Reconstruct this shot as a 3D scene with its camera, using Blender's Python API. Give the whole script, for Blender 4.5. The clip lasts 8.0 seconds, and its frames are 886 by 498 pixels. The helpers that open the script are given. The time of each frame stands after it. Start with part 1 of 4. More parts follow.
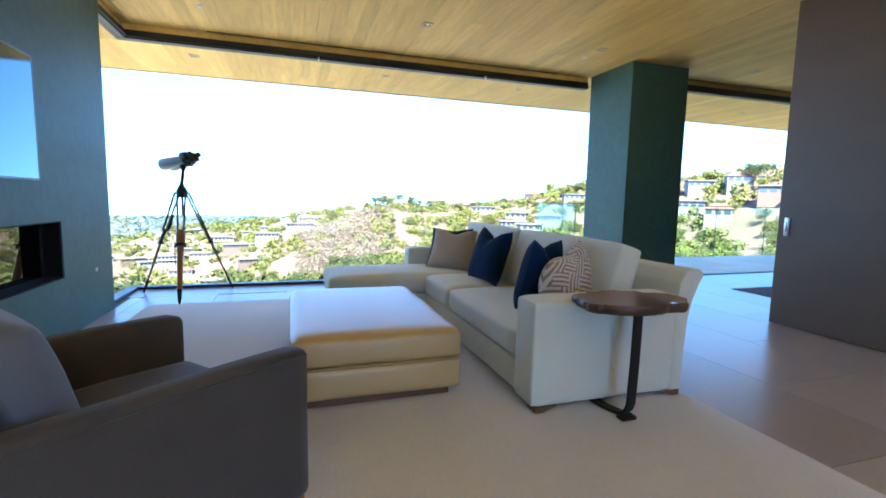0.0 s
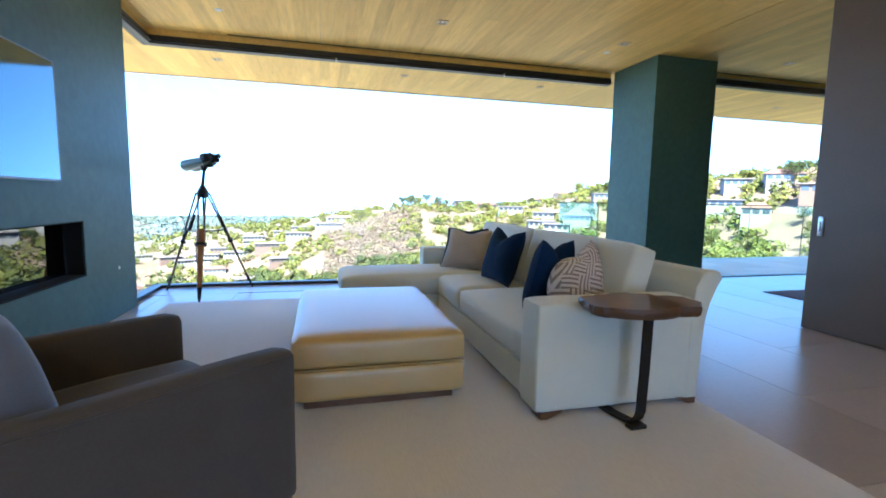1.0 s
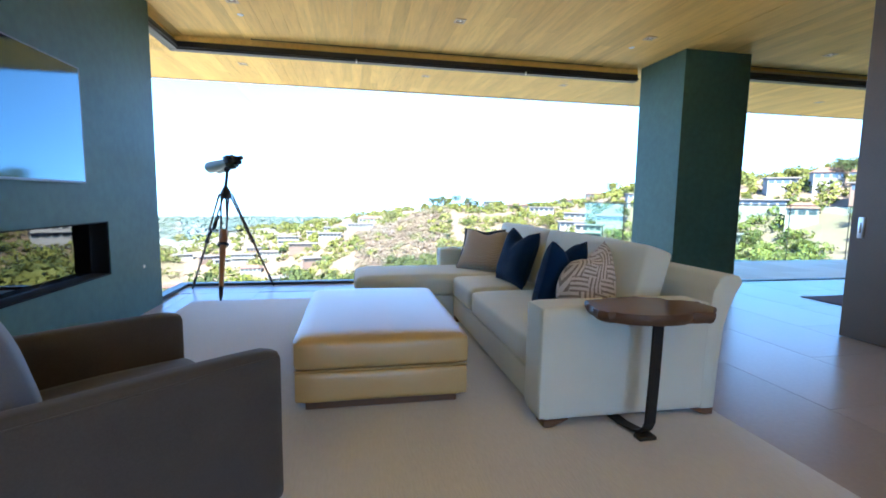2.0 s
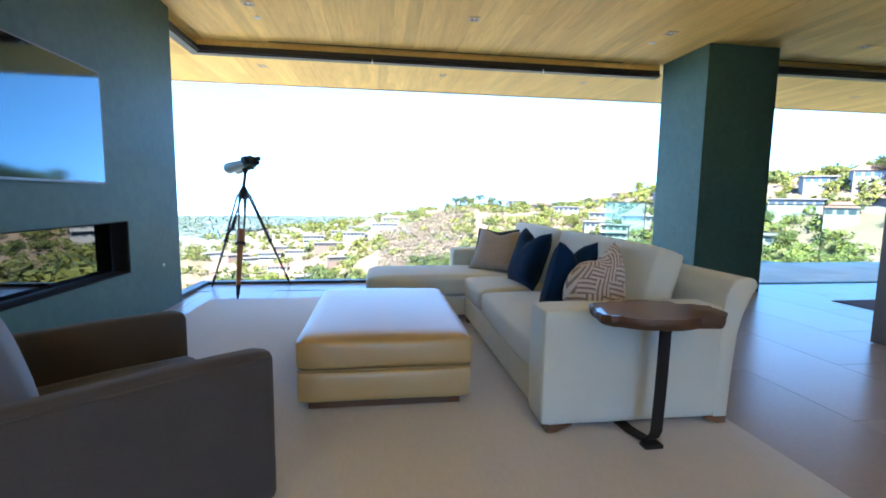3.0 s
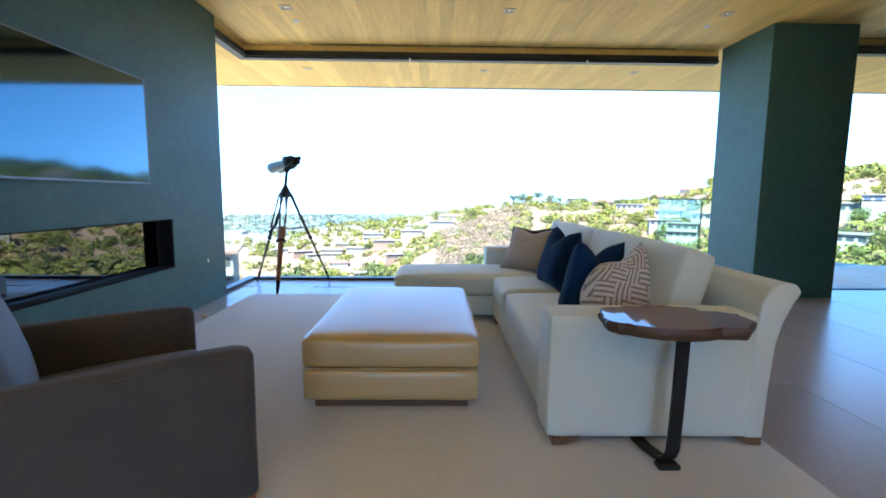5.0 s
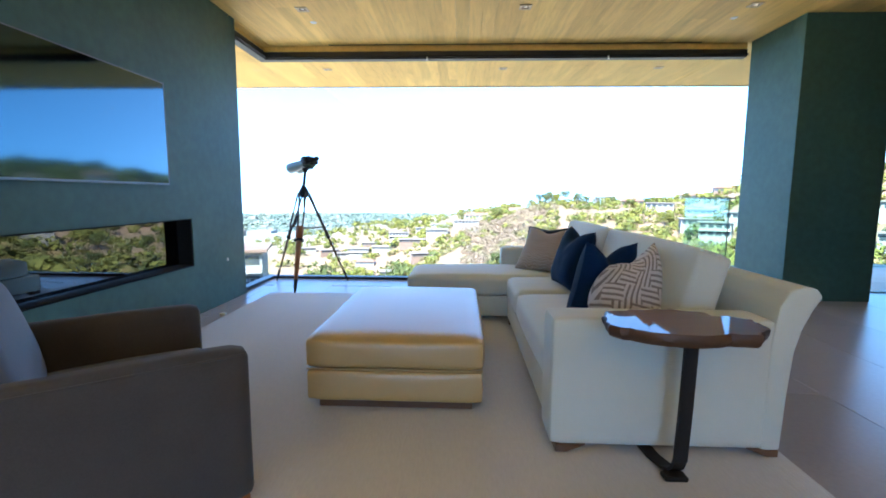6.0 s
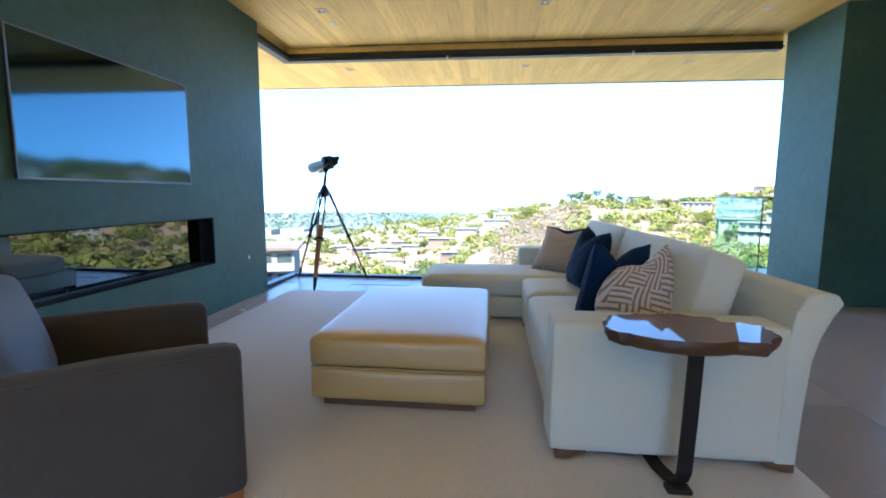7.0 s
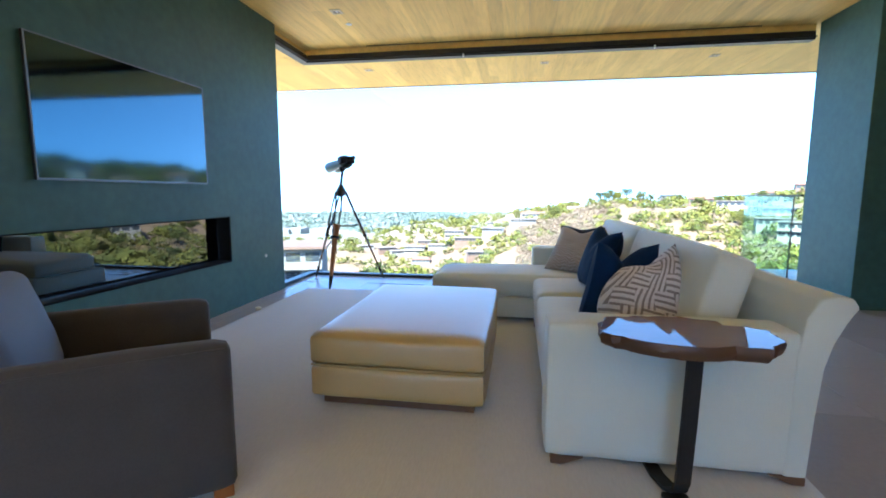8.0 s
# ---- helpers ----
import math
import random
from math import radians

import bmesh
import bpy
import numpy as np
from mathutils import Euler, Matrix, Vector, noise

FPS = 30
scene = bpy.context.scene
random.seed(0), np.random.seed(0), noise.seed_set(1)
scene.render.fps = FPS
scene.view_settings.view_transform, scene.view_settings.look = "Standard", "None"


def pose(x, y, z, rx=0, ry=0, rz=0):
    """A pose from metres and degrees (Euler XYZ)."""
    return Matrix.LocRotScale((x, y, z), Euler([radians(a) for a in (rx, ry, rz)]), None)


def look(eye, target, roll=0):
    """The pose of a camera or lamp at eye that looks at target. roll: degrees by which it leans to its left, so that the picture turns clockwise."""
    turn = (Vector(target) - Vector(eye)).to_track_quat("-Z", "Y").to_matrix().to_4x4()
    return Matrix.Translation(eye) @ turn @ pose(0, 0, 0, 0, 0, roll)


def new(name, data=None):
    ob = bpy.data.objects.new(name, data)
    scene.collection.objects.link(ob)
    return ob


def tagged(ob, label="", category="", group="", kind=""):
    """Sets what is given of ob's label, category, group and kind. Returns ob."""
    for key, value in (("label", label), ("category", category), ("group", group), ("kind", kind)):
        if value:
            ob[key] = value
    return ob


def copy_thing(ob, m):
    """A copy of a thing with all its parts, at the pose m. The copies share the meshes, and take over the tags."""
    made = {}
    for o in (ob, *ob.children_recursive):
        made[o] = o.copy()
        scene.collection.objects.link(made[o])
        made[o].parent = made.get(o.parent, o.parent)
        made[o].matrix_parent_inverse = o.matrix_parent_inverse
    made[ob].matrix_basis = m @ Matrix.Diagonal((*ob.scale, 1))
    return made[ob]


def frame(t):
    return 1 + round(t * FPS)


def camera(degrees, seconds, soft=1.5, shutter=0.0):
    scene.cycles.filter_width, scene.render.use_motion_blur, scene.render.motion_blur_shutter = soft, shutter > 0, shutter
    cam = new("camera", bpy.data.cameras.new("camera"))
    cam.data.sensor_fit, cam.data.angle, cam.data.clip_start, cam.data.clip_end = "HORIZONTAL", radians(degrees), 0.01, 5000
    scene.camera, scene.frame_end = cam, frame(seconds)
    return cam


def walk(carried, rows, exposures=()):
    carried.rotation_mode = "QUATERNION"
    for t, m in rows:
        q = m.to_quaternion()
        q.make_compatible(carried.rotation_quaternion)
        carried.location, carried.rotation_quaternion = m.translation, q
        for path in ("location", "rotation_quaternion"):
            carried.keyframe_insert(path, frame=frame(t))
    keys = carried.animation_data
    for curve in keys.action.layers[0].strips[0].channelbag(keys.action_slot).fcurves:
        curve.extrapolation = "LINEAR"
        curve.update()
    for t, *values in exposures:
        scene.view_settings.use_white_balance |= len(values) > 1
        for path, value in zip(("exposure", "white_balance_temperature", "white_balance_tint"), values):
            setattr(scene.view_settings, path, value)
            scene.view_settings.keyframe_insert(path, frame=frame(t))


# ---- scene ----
cam = camera(88.0, 8.0, soft=1.8)
PATH = [
    (0, (3.83, 0.989, 1.168), (4.451, 2.878, 0.954), 1.2),
    (0.5, (3.91, 1.001, 1.165), (4.474, 2.908, 0.949), 1.1),
    (1, (3.976, 1.003, 1.166), (4.484, 2.925, 0.949), 1.0),
    (1.5, (4.061, 1.01, 1.163), (4.501, 2.949, 0.947), 0.9),
    (3, (4.246, 1.024, 1.169), (4.527, 2.992, 0.95), 0.8),
    (3.5, (4.311, 1.032, 1.169), (4.535, 3.007, 0.948), 0.7),
    (4, (4.385, 1.05, 1.166), (4.539, 3.032, 0.944), 0.7),
    (4.5, (4.457, 1.066, 1.166), (4.549, 3.051, 0.94), 0.6),
    (6, (4.637, 1.115, 1.173), (4.56, 3.1, 0.938), 0.3),
    (6.5, (4.695, 1.132, 1.17), (4.562, 3.114, 0.935), 0.3),
    (7, (4.773, 1.15, 1.175), (4.569, 3.125, 0.936), 0.3),
    (7.5, (4.846, 1.17, 1.171), (4.584, 3.139, 0.933), 0.1),
    (8, (4.913, 1.194, 1.171), (4.595, 3.153, 0.929), 0.1),
]
walk(cam, [(t, look(eye, target, roll)) for t, eye, target, roll in PATH], [(0, 3.29, 5950, 1)])

# ---- world and sun ----
SUN_AZ, SUN_EL = radians(205), radians(44)
world = bpy.data.worlds.new("world")
scene.world = world
world.use_nodes = True
wn, wl = world.node_tree.nodes, world.node_tree.links
sky = wn.new("ShaderNodeTexSky")
sky.sky_type, sky.sun_disc = "NISHITA", False
sky.sun_elevation, sky.sun_rotation = SUN_EL, SUN_AZ
sky.altitude, sky.dust_density, sky.ozone_density = 3000, 0.05, 4.0
# below the horizon the air keeps the horizon's colour
tc, sep, top, com = wn.new("ShaderNodeTexCoord"), wn.new("ShaderNodeSeparateXYZ"), wn.new("ShaderNodeMath"), wn.new("ShaderNodeCombineXYZ")
top.operation, top.use_clamp = "MULTIPLY_ADD", True
top.inputs[1].default_value, top.inputs[2].default_value = 0.84, 0.16
wl.new(tc.outputs["Generated"], sep.inputs[0])
wl.new(sep.outputs[0], com.inputs[0])
wl.new(sep.outputs[1], com.inputs[1])
wl.new(sep.outputs[2], top.inputs[0])
wl.new(top.outputs[0], com.inputs[2])
wl.new(com.outputs[0], sky.inputs[0])
deep = wn.new("ShaderNodeHueSaturation")
deep.inputs["Saturation"].default_value = 1.06
wl.new(sky.outputs[0], deep.inputs["Color"])
wl.new(deep.outputs[0], wn["Background"].inputs[0])
wn["Background"].inputs[1].default_value = 0.15
sun = new("sun", bpy.data.lights.new("sun", "SUN"))
sun.data.energy, sun.data.angle, sun.data.color = 4.8, radians(0.53), (1.0, 0.95, 0.87)
sun.matrix_world = look((300 * math.sin(SUN_AZ) * math.cos(SUN_EL), 300 * math.cos(SUN_AZ) * math.cos(SUN_EL), 300 * math.sin(SUN_EL)), (0, 0, 0))


# ---- materials ----
def nodes_of(name):
    m = bpy.data.materials.new(name)
    m.use_nodes = True
    nt = m.node_tree
    return m, nt.nodes, nt.links, nt.nodes["Principled BSDF"]


def coords(n, l, stretch=(1, 1, 1), source="Object"):
    t, mp = n.new("ShaderNodeTexCoord"), n.new("ShaderNodeMapping")
    mp.inputs["Scale"].default_value = stretch
    l.new(t.outputs[source], mp.inputs["Vector"])
    return mp.outputs["Vector"]


def noise_of(n, l, vec, scale, detail=4.0, rough=0.55, distort=0.0):
    t = n.new("ShaderNodeTexNoise")
    t.inputs["Scale"].default_value, t.inputs["Detail"].default_value = scale, detail
    t.inputs["Roughness"].default_value, t.inputs["Distortion"].default_value = rough, distort
    l.new(vec, t.inputs["Vector"])
    return t.outputs["Fac"]


def ramp(n, l, fac, stops):
    r = n.new("ShaderNodeValToRGB")
    e = r.color_ramp.elements
    while len(e) < len(stops):
        e.new(0.5)
    for el, (p, c) in zip(e, stops):
        el.position, el.color = p, (*c, 1)
    l.new(fac, r.inputs[0])
    return r.outputs[0]


def mixed(n, l, fac, a, b, how="MIX"):
    m = n.new("ShaderNodeMix")
    m.data_type, m.blend_type = "RGBA", how
    for i, v in ((0, fac), (6, a), (7, b)):
        if isinstance(v, (int, float)):
            m.inputs[i].default_value = v
        elif isinstance(v, tuple):
            m.inputs[i].default_value = (*v, 1)
        else:
            l.new(v, m.inputs[i])
    return m.outputs[2]


def bumped(n, l, bsdf, height, strength=0.2, dist=0.01):
    b = n.new("ShaderNodeBump")
    b.inputs["Strength"].default_value, b.inputs["Distance"].default_value = strength, dist
    l.new(height, b.inputs["Height"])
    l.new(b.outputs[0], bsdf.inputs["Normal"])


def scaled(c, k):
    return tuple(min(1.0, v * k) for v in c)


def surface(name, colour, rough=0.6, metal=0.0, big=1.5, fine=60.0, vary=0.12, bump=0.15, stretch=(1, 1, 1), depth=0.004, sheen=0.0, coat=0.0, spec=0.5, per=None, ior=1.5, coat_rough=0.03):
    """A plain material with variation at two scales. per: 'object' or 'island' adds a tone for each piece."""
    m, n, l, b = nodes_of(name)
    v = coords(n, l, stretch)
    a, f = noise_of(n, l, v, big, 3), noise_of(n, l, v, fine, 3)
    col = ramp(n, l, a, [(0.3, scaled(colour, 1 - vary)), (0.7, scaled(colour, 1 + vary))])
    col = mixed(n, l, 0.5, col, ramp(n, l, f, [(0.3, scaled(colour, 1 - vary)), (0.7, scaled(colour, 1 + vary))]))
    if per:
        if per == "object":
            src = n.new("ShaderNodeObjectInfo").outputs["Random"]
        else:
            src = n.new("ShaderNodeNewGeometry").outputs["Random Per Island"]
        tone = ramp(n, l, src, [(0.0, (0.82, 0.8, 0.78)), (1.0, (1.0, 1.0, 1.0))])
        col = mixed(n, l, 1.0, col, tone, "MULTIPLY")
    l.new(col, b.inputs["Base Color"])
    b.inputs["Roughness"].default_value, b.inputs["Metallic"].default_value = rough, metal
    b.inputs["Sheen Weight"].default_value, b.inputs["Coat Weight"].default_value = sheen, coat
    b.inputs["Coat Roughness"].default_value = coat_rough
    b.inputs["Specular IOR Level"].default_value, b.inputs["IOR"].default_value = spec, ior
    if bump:
        bumped(n, l, b, f, bump, depth)
    return m


def glass(name, tint=(1, 1, 1), f0=0.06):
    """A thin clear pane: see-through, with a gloss that grows towards the edge of sight."""
    m, n, l, b = nodes_of(name)
    n.remove(b)
    tr, gl, mx, lw = n.new("ShaderNodeBsdfTransparent"), n.new("ShaderNodeBsdfGlossy"), n.new("ShaderNodeMixShader"), n.new("ShaderNodeLayerWeight")
    pw, ml = n.new("ShaderNodeMath"), n.new("ShaderNodeMath")
    tr.inputs[0].default_value, gl.inputs["Roughness"].default_value = (*tint, 1), 0.0
    pw.operation, ml.operation = "POWER", "MULTIPLY_ADD"
    pw.inputs[1].default_value, ml.inputs[1].default_value, ml.inputs[2].default_value = 5.0, 0.8, f0 / 2
    l.new(lw.outputs["Facing"], pw.inputs[0])
    l.new(pw.outputs[0], ml.inputs[0])
    l.new(ml.outputs[0], mx.inputs[0])
    l.new(tr.outputs[0], mx.inputs[1])
    l.new(gl.outputs[0], mx.inputs[2])
    l.new(mx.outputs[0], n["Material Output"].inputs[0])
    return m


def glowing(name, colour, power):
    m, n, l, b = nodes_of(name)
    b.inputs["Base Color"].default_value = (0.4, 0.38, 0.34, 1)
    b.inputs["Emission Color"].default_value, b.inputs["Emission Strength"].default_value = (*colour, 1), power
    return m


def wood(name, colour, rough=0.45, along=(9, 0.7, 9), per="island", bump=0.12, coat=0.0, spread=0.32, spec=0.5):
    m, n, l, b = nodes_of(name)
    v = coords(n, l, along)
    grain, broad = noise_of(n, l, v, 3.0, 6, 0.6, 0.6), noise_of(n, l, v, 0.6, 3)
    col = ramp(n, l, grain, [(0.25, scaled(colour, 0.72)), (0.55, colour), (0.8, scaled(colour, 1.18))])
    col = mixed(n, l, 0.35, col, ramp(n, l, broad, [(0.3, scaled(colour, 0.75)), (0.7, scaled(colour, 1.2))]))
    if per:
        src = n.new("ShaderNodeNewGeometry").outputs["Random Per Island"] if per == "island" else n.new("ShaderNodeObjectInfo").outputs["Random"]
        tone = ramp(n, l, src, [(0.0, (1 - spread, 1 - spread * 1.1, 1 - spread * 1.25)), (0.5, (0.92, 0.9, 0.88)), (1.0, (1, 1, 1))])
        col = mixed(n, l, 1.0, col, tone, "MULTIPLY")
    l.new(col, b.inputs["Base Color"])
    b.inputs["Roughness"].default_value, b.inputs["Coat Weight"].default_value = rough, coat
    b.inputs["Coat Roughness"].default_value, b.inputs["Specular IOR Level"].default_value = 0.04, spec
    bumped(n, l, b, grain, bump, 0.003)
    return m


def maze_cloth(name, dark, light, cols, rows, wave, blocks=0.0):
    """Cloth woven with broken zigzag bands, or with a maze of barred blocks, laid by the cushion's own UV."""
    m, n, l, b = nodes_of(name)
    uv = n.new("ShaderNodeUVMap")
    sp = n.new("ShaderNodeSeparateXYZ")
    l.new(uv.outputs[0], sp.inputs[0])

    def calc(op, a, c=0.0):
        q = n.new("ShaderNodeMath")
        q.operation = op
        for i, w in ((0, a), (1, c)):
            if isinstance(w, (int, float)):
                q.inputs[i].default_value = w
            else:
                l.new(w, q.inputs[i])
        return q.outputs[0]
    u, v = sp.outputs[0], sp.outputs[1]
    wob = noise_of(n, l, coords(n, l, (1, 1, 1)), 9.0, 2)
    col_no = calc("FLOOR", calc("MULTIPLY", u, cols))
    saw = calc("FRACT", calc("MULTIPLY", u, cols))
    flip = calc("MODULO", col_no, 2.0)
    tri = calc("ABSOLUTE", calc("SUBTRACT", saw, flip))
    jump = calc("MULTIPLY", calc("FLOOR", calc("MULTIPLY", calc("ADD", u, calc("MULTIPLY", v, 0.7)), cols * 0.5)), 0.5)
    band = calc("ADD", calc("MULTIPLY", v, rows), calc("ADD", calc("MULTIPLY", tri, 1.3), calc("ADD", jump, calc("MULTIPLY", wob, wave))))
    if blocks:
        # blocks of slanting bars, every other one turned, the rows of blocks shifted
        row_no = calc("FLOOR", calc("ADD", calc("MULTIPLY", v, blocks), calc("MULTIPLY", u, 1.2)))
        col_at = calc("FLOOR", calc("ADD", calc("MULTIPLY", u, blocks), calc("MULTIPLY", row_no, 0.37)))
        turned = calc("MODULO", calc("ABSOLUTE", calc("ADD", row_no, col_at)), 2.0)
        across = calc("ADD", calc("MULTIPLY", v, rows), calc("MULTIPLY", u, rows * 0.36))
        along = calc("SUBTRACT", calc("MULTIPLY", u, cols), calc("MULTIPLY", v, cols * 0.3))
        band = calc("ADD", calc("MULTIPLY", across, turned), calc("MULTIPLY", along, calc("SUBTRACT", 1.0, turned)))
        band = calc("ADD", band, calc("MULTIPLY", wob, wave))
    line = calc("GREATER_THAN", calc("FRACT", band), 0.58)
    fine = noise_of(n, l, coords(n, l, (1, 1, 1)), 220.0, 2)
    c = mixed(n, l, line, light, dark)
    c = mixed(n, l, 0.3, c, ramp(n, l, fine, [(0.3, scaled(dark, 1.3)), (0.7, light)]))
    l.new(c, b.inputs["Base Color"])
    b.inputs["Roughness"].default_value, b.inputs["Sheen Weight"].default_value = 0.85, 0.2
    bumped(n, l, b, calc("ADD", line, fine), 0.25, 0.003)
    return m


M_PLASTER = surface("grey_green_plaster", (0.049, 0.102, 0.077), 0.55, big=0.9, fine=14, vary=0.22, bump=0.14, depth=0.006, spec=0.35)
M_BROWN = surface("brown_wall_panel", (0.115, 0.076, 0.049), 0.5, big=0.8, fine=40, vary=0.14, bump=0.08, stretch=(1, 1, 3))
M_WHITE = surface("white_plaster", (0.74, 0.68, 0.58), 0.7, vary=0.04)
M_TILE = surface("stone_tile", (0.375, 0.35, 0.36), 0.28, big=1.1, fine=35, vary=0.1, bump=0.04, per="object")
M_GROUT = surface("grout", (0.29, 0.275, 0.275), 0.8)
M_CEIL = wood("ceiling_oak", (0.93, 0.585, 0.16), 0.55, spread=0.16, spec=0.3)
M_BLACK = surface("black_aluminium", (0.012, 0.012, 0.013), 0.4, vary=0.2, bump=0.05)
M_SLOT = surface("dark_slot", (0.01, 0.009, 0.008), 0.8)
M_STONE = surface("terrace_stone", (0.8, 0.78, 0.75), 0.6, big=1.0, fine=30, vary=0.08, per="object")
M_FASCIA = surface("grey_fascia", (0.3, 0.29, 0.27), 0.6)
M_GLASS = glass("clear_glass")
M_RAILGLASS = glass("greenish_glass", (0.86, 0.96, 0.92))
M_LINEN = surface("pale_linen", (0.54, 0.565, 0.485), 0.85, big=3, fine=240, vary=0.06, bump=0.35, depth=0.002, sheen=0.38)
M_LEATHER = surface("cream_leather", (0.42, 0.285, 0.095), 0.5, big=4, fine=160, vary=0.07, bump=0.15, depth=0.002, ior=1.65, coat=0.6, coat_rough=0.36)
M_GREY = surface("taupe_grey_velvet", (0.059, 0.053, 0.048), 0.8, big=5, fine=180, vary=0.16, bump=0.25, depth=0.002, sheen=0.12, spec=0.25)
M_GREYBLUE = surface("slate_grey_cloth", (0.1, 0.11, 0.135), 0.8, big=5, fine=180, vary=0.12, bump=0.25, depth=0.002, sheen=0.15)
M_NAVY = surface("navy_velvet", (0.004, 0.02, 0.055), 0.85, big=7, fine=160, vary=0.3, bump=0.2, depth=0.002, sheen=0.03, spec=0.1)
M_DARKNAVY = surface("dark_navy_cloth", (0.006, 0.01, 0.024), 0.85, big=7, fine=160, vary=0.2, sheen=0.05, spec=0.15)
M_MAZE = maze_cloth("zigzag_woven_cloth", (0.12, 0.095, 0.08), (0.6, 0.55, 0.5), 14.0, 14.0, 0.35, 4.4)
M_ZEBRA = maze_cloth("rippled_woven_cloth", (0.22, 0.17, 0.13), (0.42, 0.37, 0.32), 9.0, 19.0, 1.6)
M_DARKWOOD = wood("walnut", (0.12, 0.06, 0.03), 0.4, (3, 14, 14), None)
M_SLAB = wood("varnished_slab_wood", (0.11, 0.04, 0.012), 0.5, (1.6, 9, 9), None, 0.05, coat=0.7, spec=0.25)
M_BARK = wood("slab_bark_edge", (0.07, 0.031, 0.013), 0.5, (3, 3, 9), None, 0.6)
M_STEEL = surface("black_steel", (0.011, 0.01, 0.0095), 0.55, 0.0, vary=0.25, bump=0.1, spec=0.3)
M_TRIPODWOOD = wood("orange_teak", (0.3, 0.11, 0.03), 0.4, (14, 14, 1.5), None)
M_BRONZE = surface("dark_bronze", (0.05, 0.038, 0.028), 0.4, 0.6, vary=0.25)
M_OPTIC = surface("grey_green_enamel", (0.075, 0.115, 0.108), 0.38, 0.1, vary=0.12, bump=0.05)
M_LENS = surface("dark_lens", (0.01, 0.012, 0.015), 0.05, vary=0.1, bump=0, coat=1)
M_RUG = surface("pale_wool_rug", (0.5, 0.505, 0.51), 0.95, big=1.2, fine=90, vary=0.1, bump=0.5, stretch=(1, 0.22, 1), depth=0.004, sheen=0.45)
M_MAT = surface("plum_grey_mat", (0.17, 0.125, 0.16), 0.95, fine=120, vary=0.15, bump=0.4)
M_SCREEN = surface("black_screen", (0.004, 0.004, 0.005), 0.06, vary=0.05, bump=0, spec=0.5, ior=1.85)
M_SCREEN.node_tree.nodes["Principled BSDF"].inputs["Specular Tint"].default_value = (0.42, 0.8, 1.0, 1)      # tints the reflection, so that the mirrored sky looks bluer
M_CHROME = surface("satin_nickel", (0.62, 0.6, 0.57), 0.3, 1.0, vary=0.06, bump=0.03)
M_BEZEL = surface("grey_bezel", (0.16, 0.16, 0.17), 0.4, 0.5, vary=0.06, bump=0.03)
M_FIREBOX = surface("black_firebox", (0.009, 0.009, 0.009), 0.85, vary=0.2, spec=0.15)
M_FIREGLASS = surface("dark_fire_glass", (0.004, 0.004, 0.004), 0.015, vary=0.05, bump=0, spec=0.5, ior=2.1)
M_TRIM = surface("painted_trim", (0.62, 0.45, 0.25), 0.5)
M_CAN = surface("bronze_lamp_recess", (0.16, 0.11, 0.07), 0.5, vary=0.1)
M_PLASTIC = surface("white_plastic", (0.75, 0.74, 0.7), 0.4, vary=0.03)
M_LAMP = glowing("warm_lamp", (1.0, 0.8, 0.55), 0.12)


# ---- mesh helpers ----
def mesh_of(name, bm, material, smooth=True):
    me = bpy.data.meshes.new(name)
    bm.normal_update()
    bm.to_mesh(me)
    bm.free()
    for mt in material if isinstance(material, (list, tuple)) else [material]:
        me.materials.append(mt)
    if smooth:
        me.polygons.foreach_set("use_smooth", [True] * len(me.polygons))
        me.set_sharp_from_angle(angle=radians(40))
    return me


def part(name, bm, material, parent=None, label="", smooth=True):
    ob = new(name, mesh_of(name, bm, material, smooth))
    if parent is not None:
        ob.parent = parent
    if label:
        tagged(ob, label)
    return ob


def thing(name, place, label, category, group="", turn=0.0):
    e = new(name)
    e.empty_display_size = 0.1
    e.matrix_basis = pose(*place, 0, 0, turn)
    return tagged(e, label, category, group)


def structure(name, bm, material, label="", category="", smooth=False):
    return tagged(part(name, bm, material, None, "", smooth), label, category, "", "structure")


def box(x0, y0, z0, x1, y1, z1, bevel=0.0, seg=2, bm=None):
    own = bmesh.new()
    bmesh.ops.create_cube(own, size=1.0, matrix=Matrix.LocRotScale(((x0 + x1) / 2, (y0 + y1) / 2, (z0 + z1) / 2), None, (x1 - x0, y1 - y0, z1 - z0)))
    if bevel:
        bmesh.ops.bevel(own, geom=own.edges[:], offset=bevel, segments=seg, affect="EDGES", profile=0.5)
    if bm is None:
        return own
    tmp = bpy.data.meshes.new("tmp")
    own.to_mesh(tmp)
    own.free()
    bm.from_mesh(tmp)
    bpy.data.meshes.remove(tmp)
    return bm


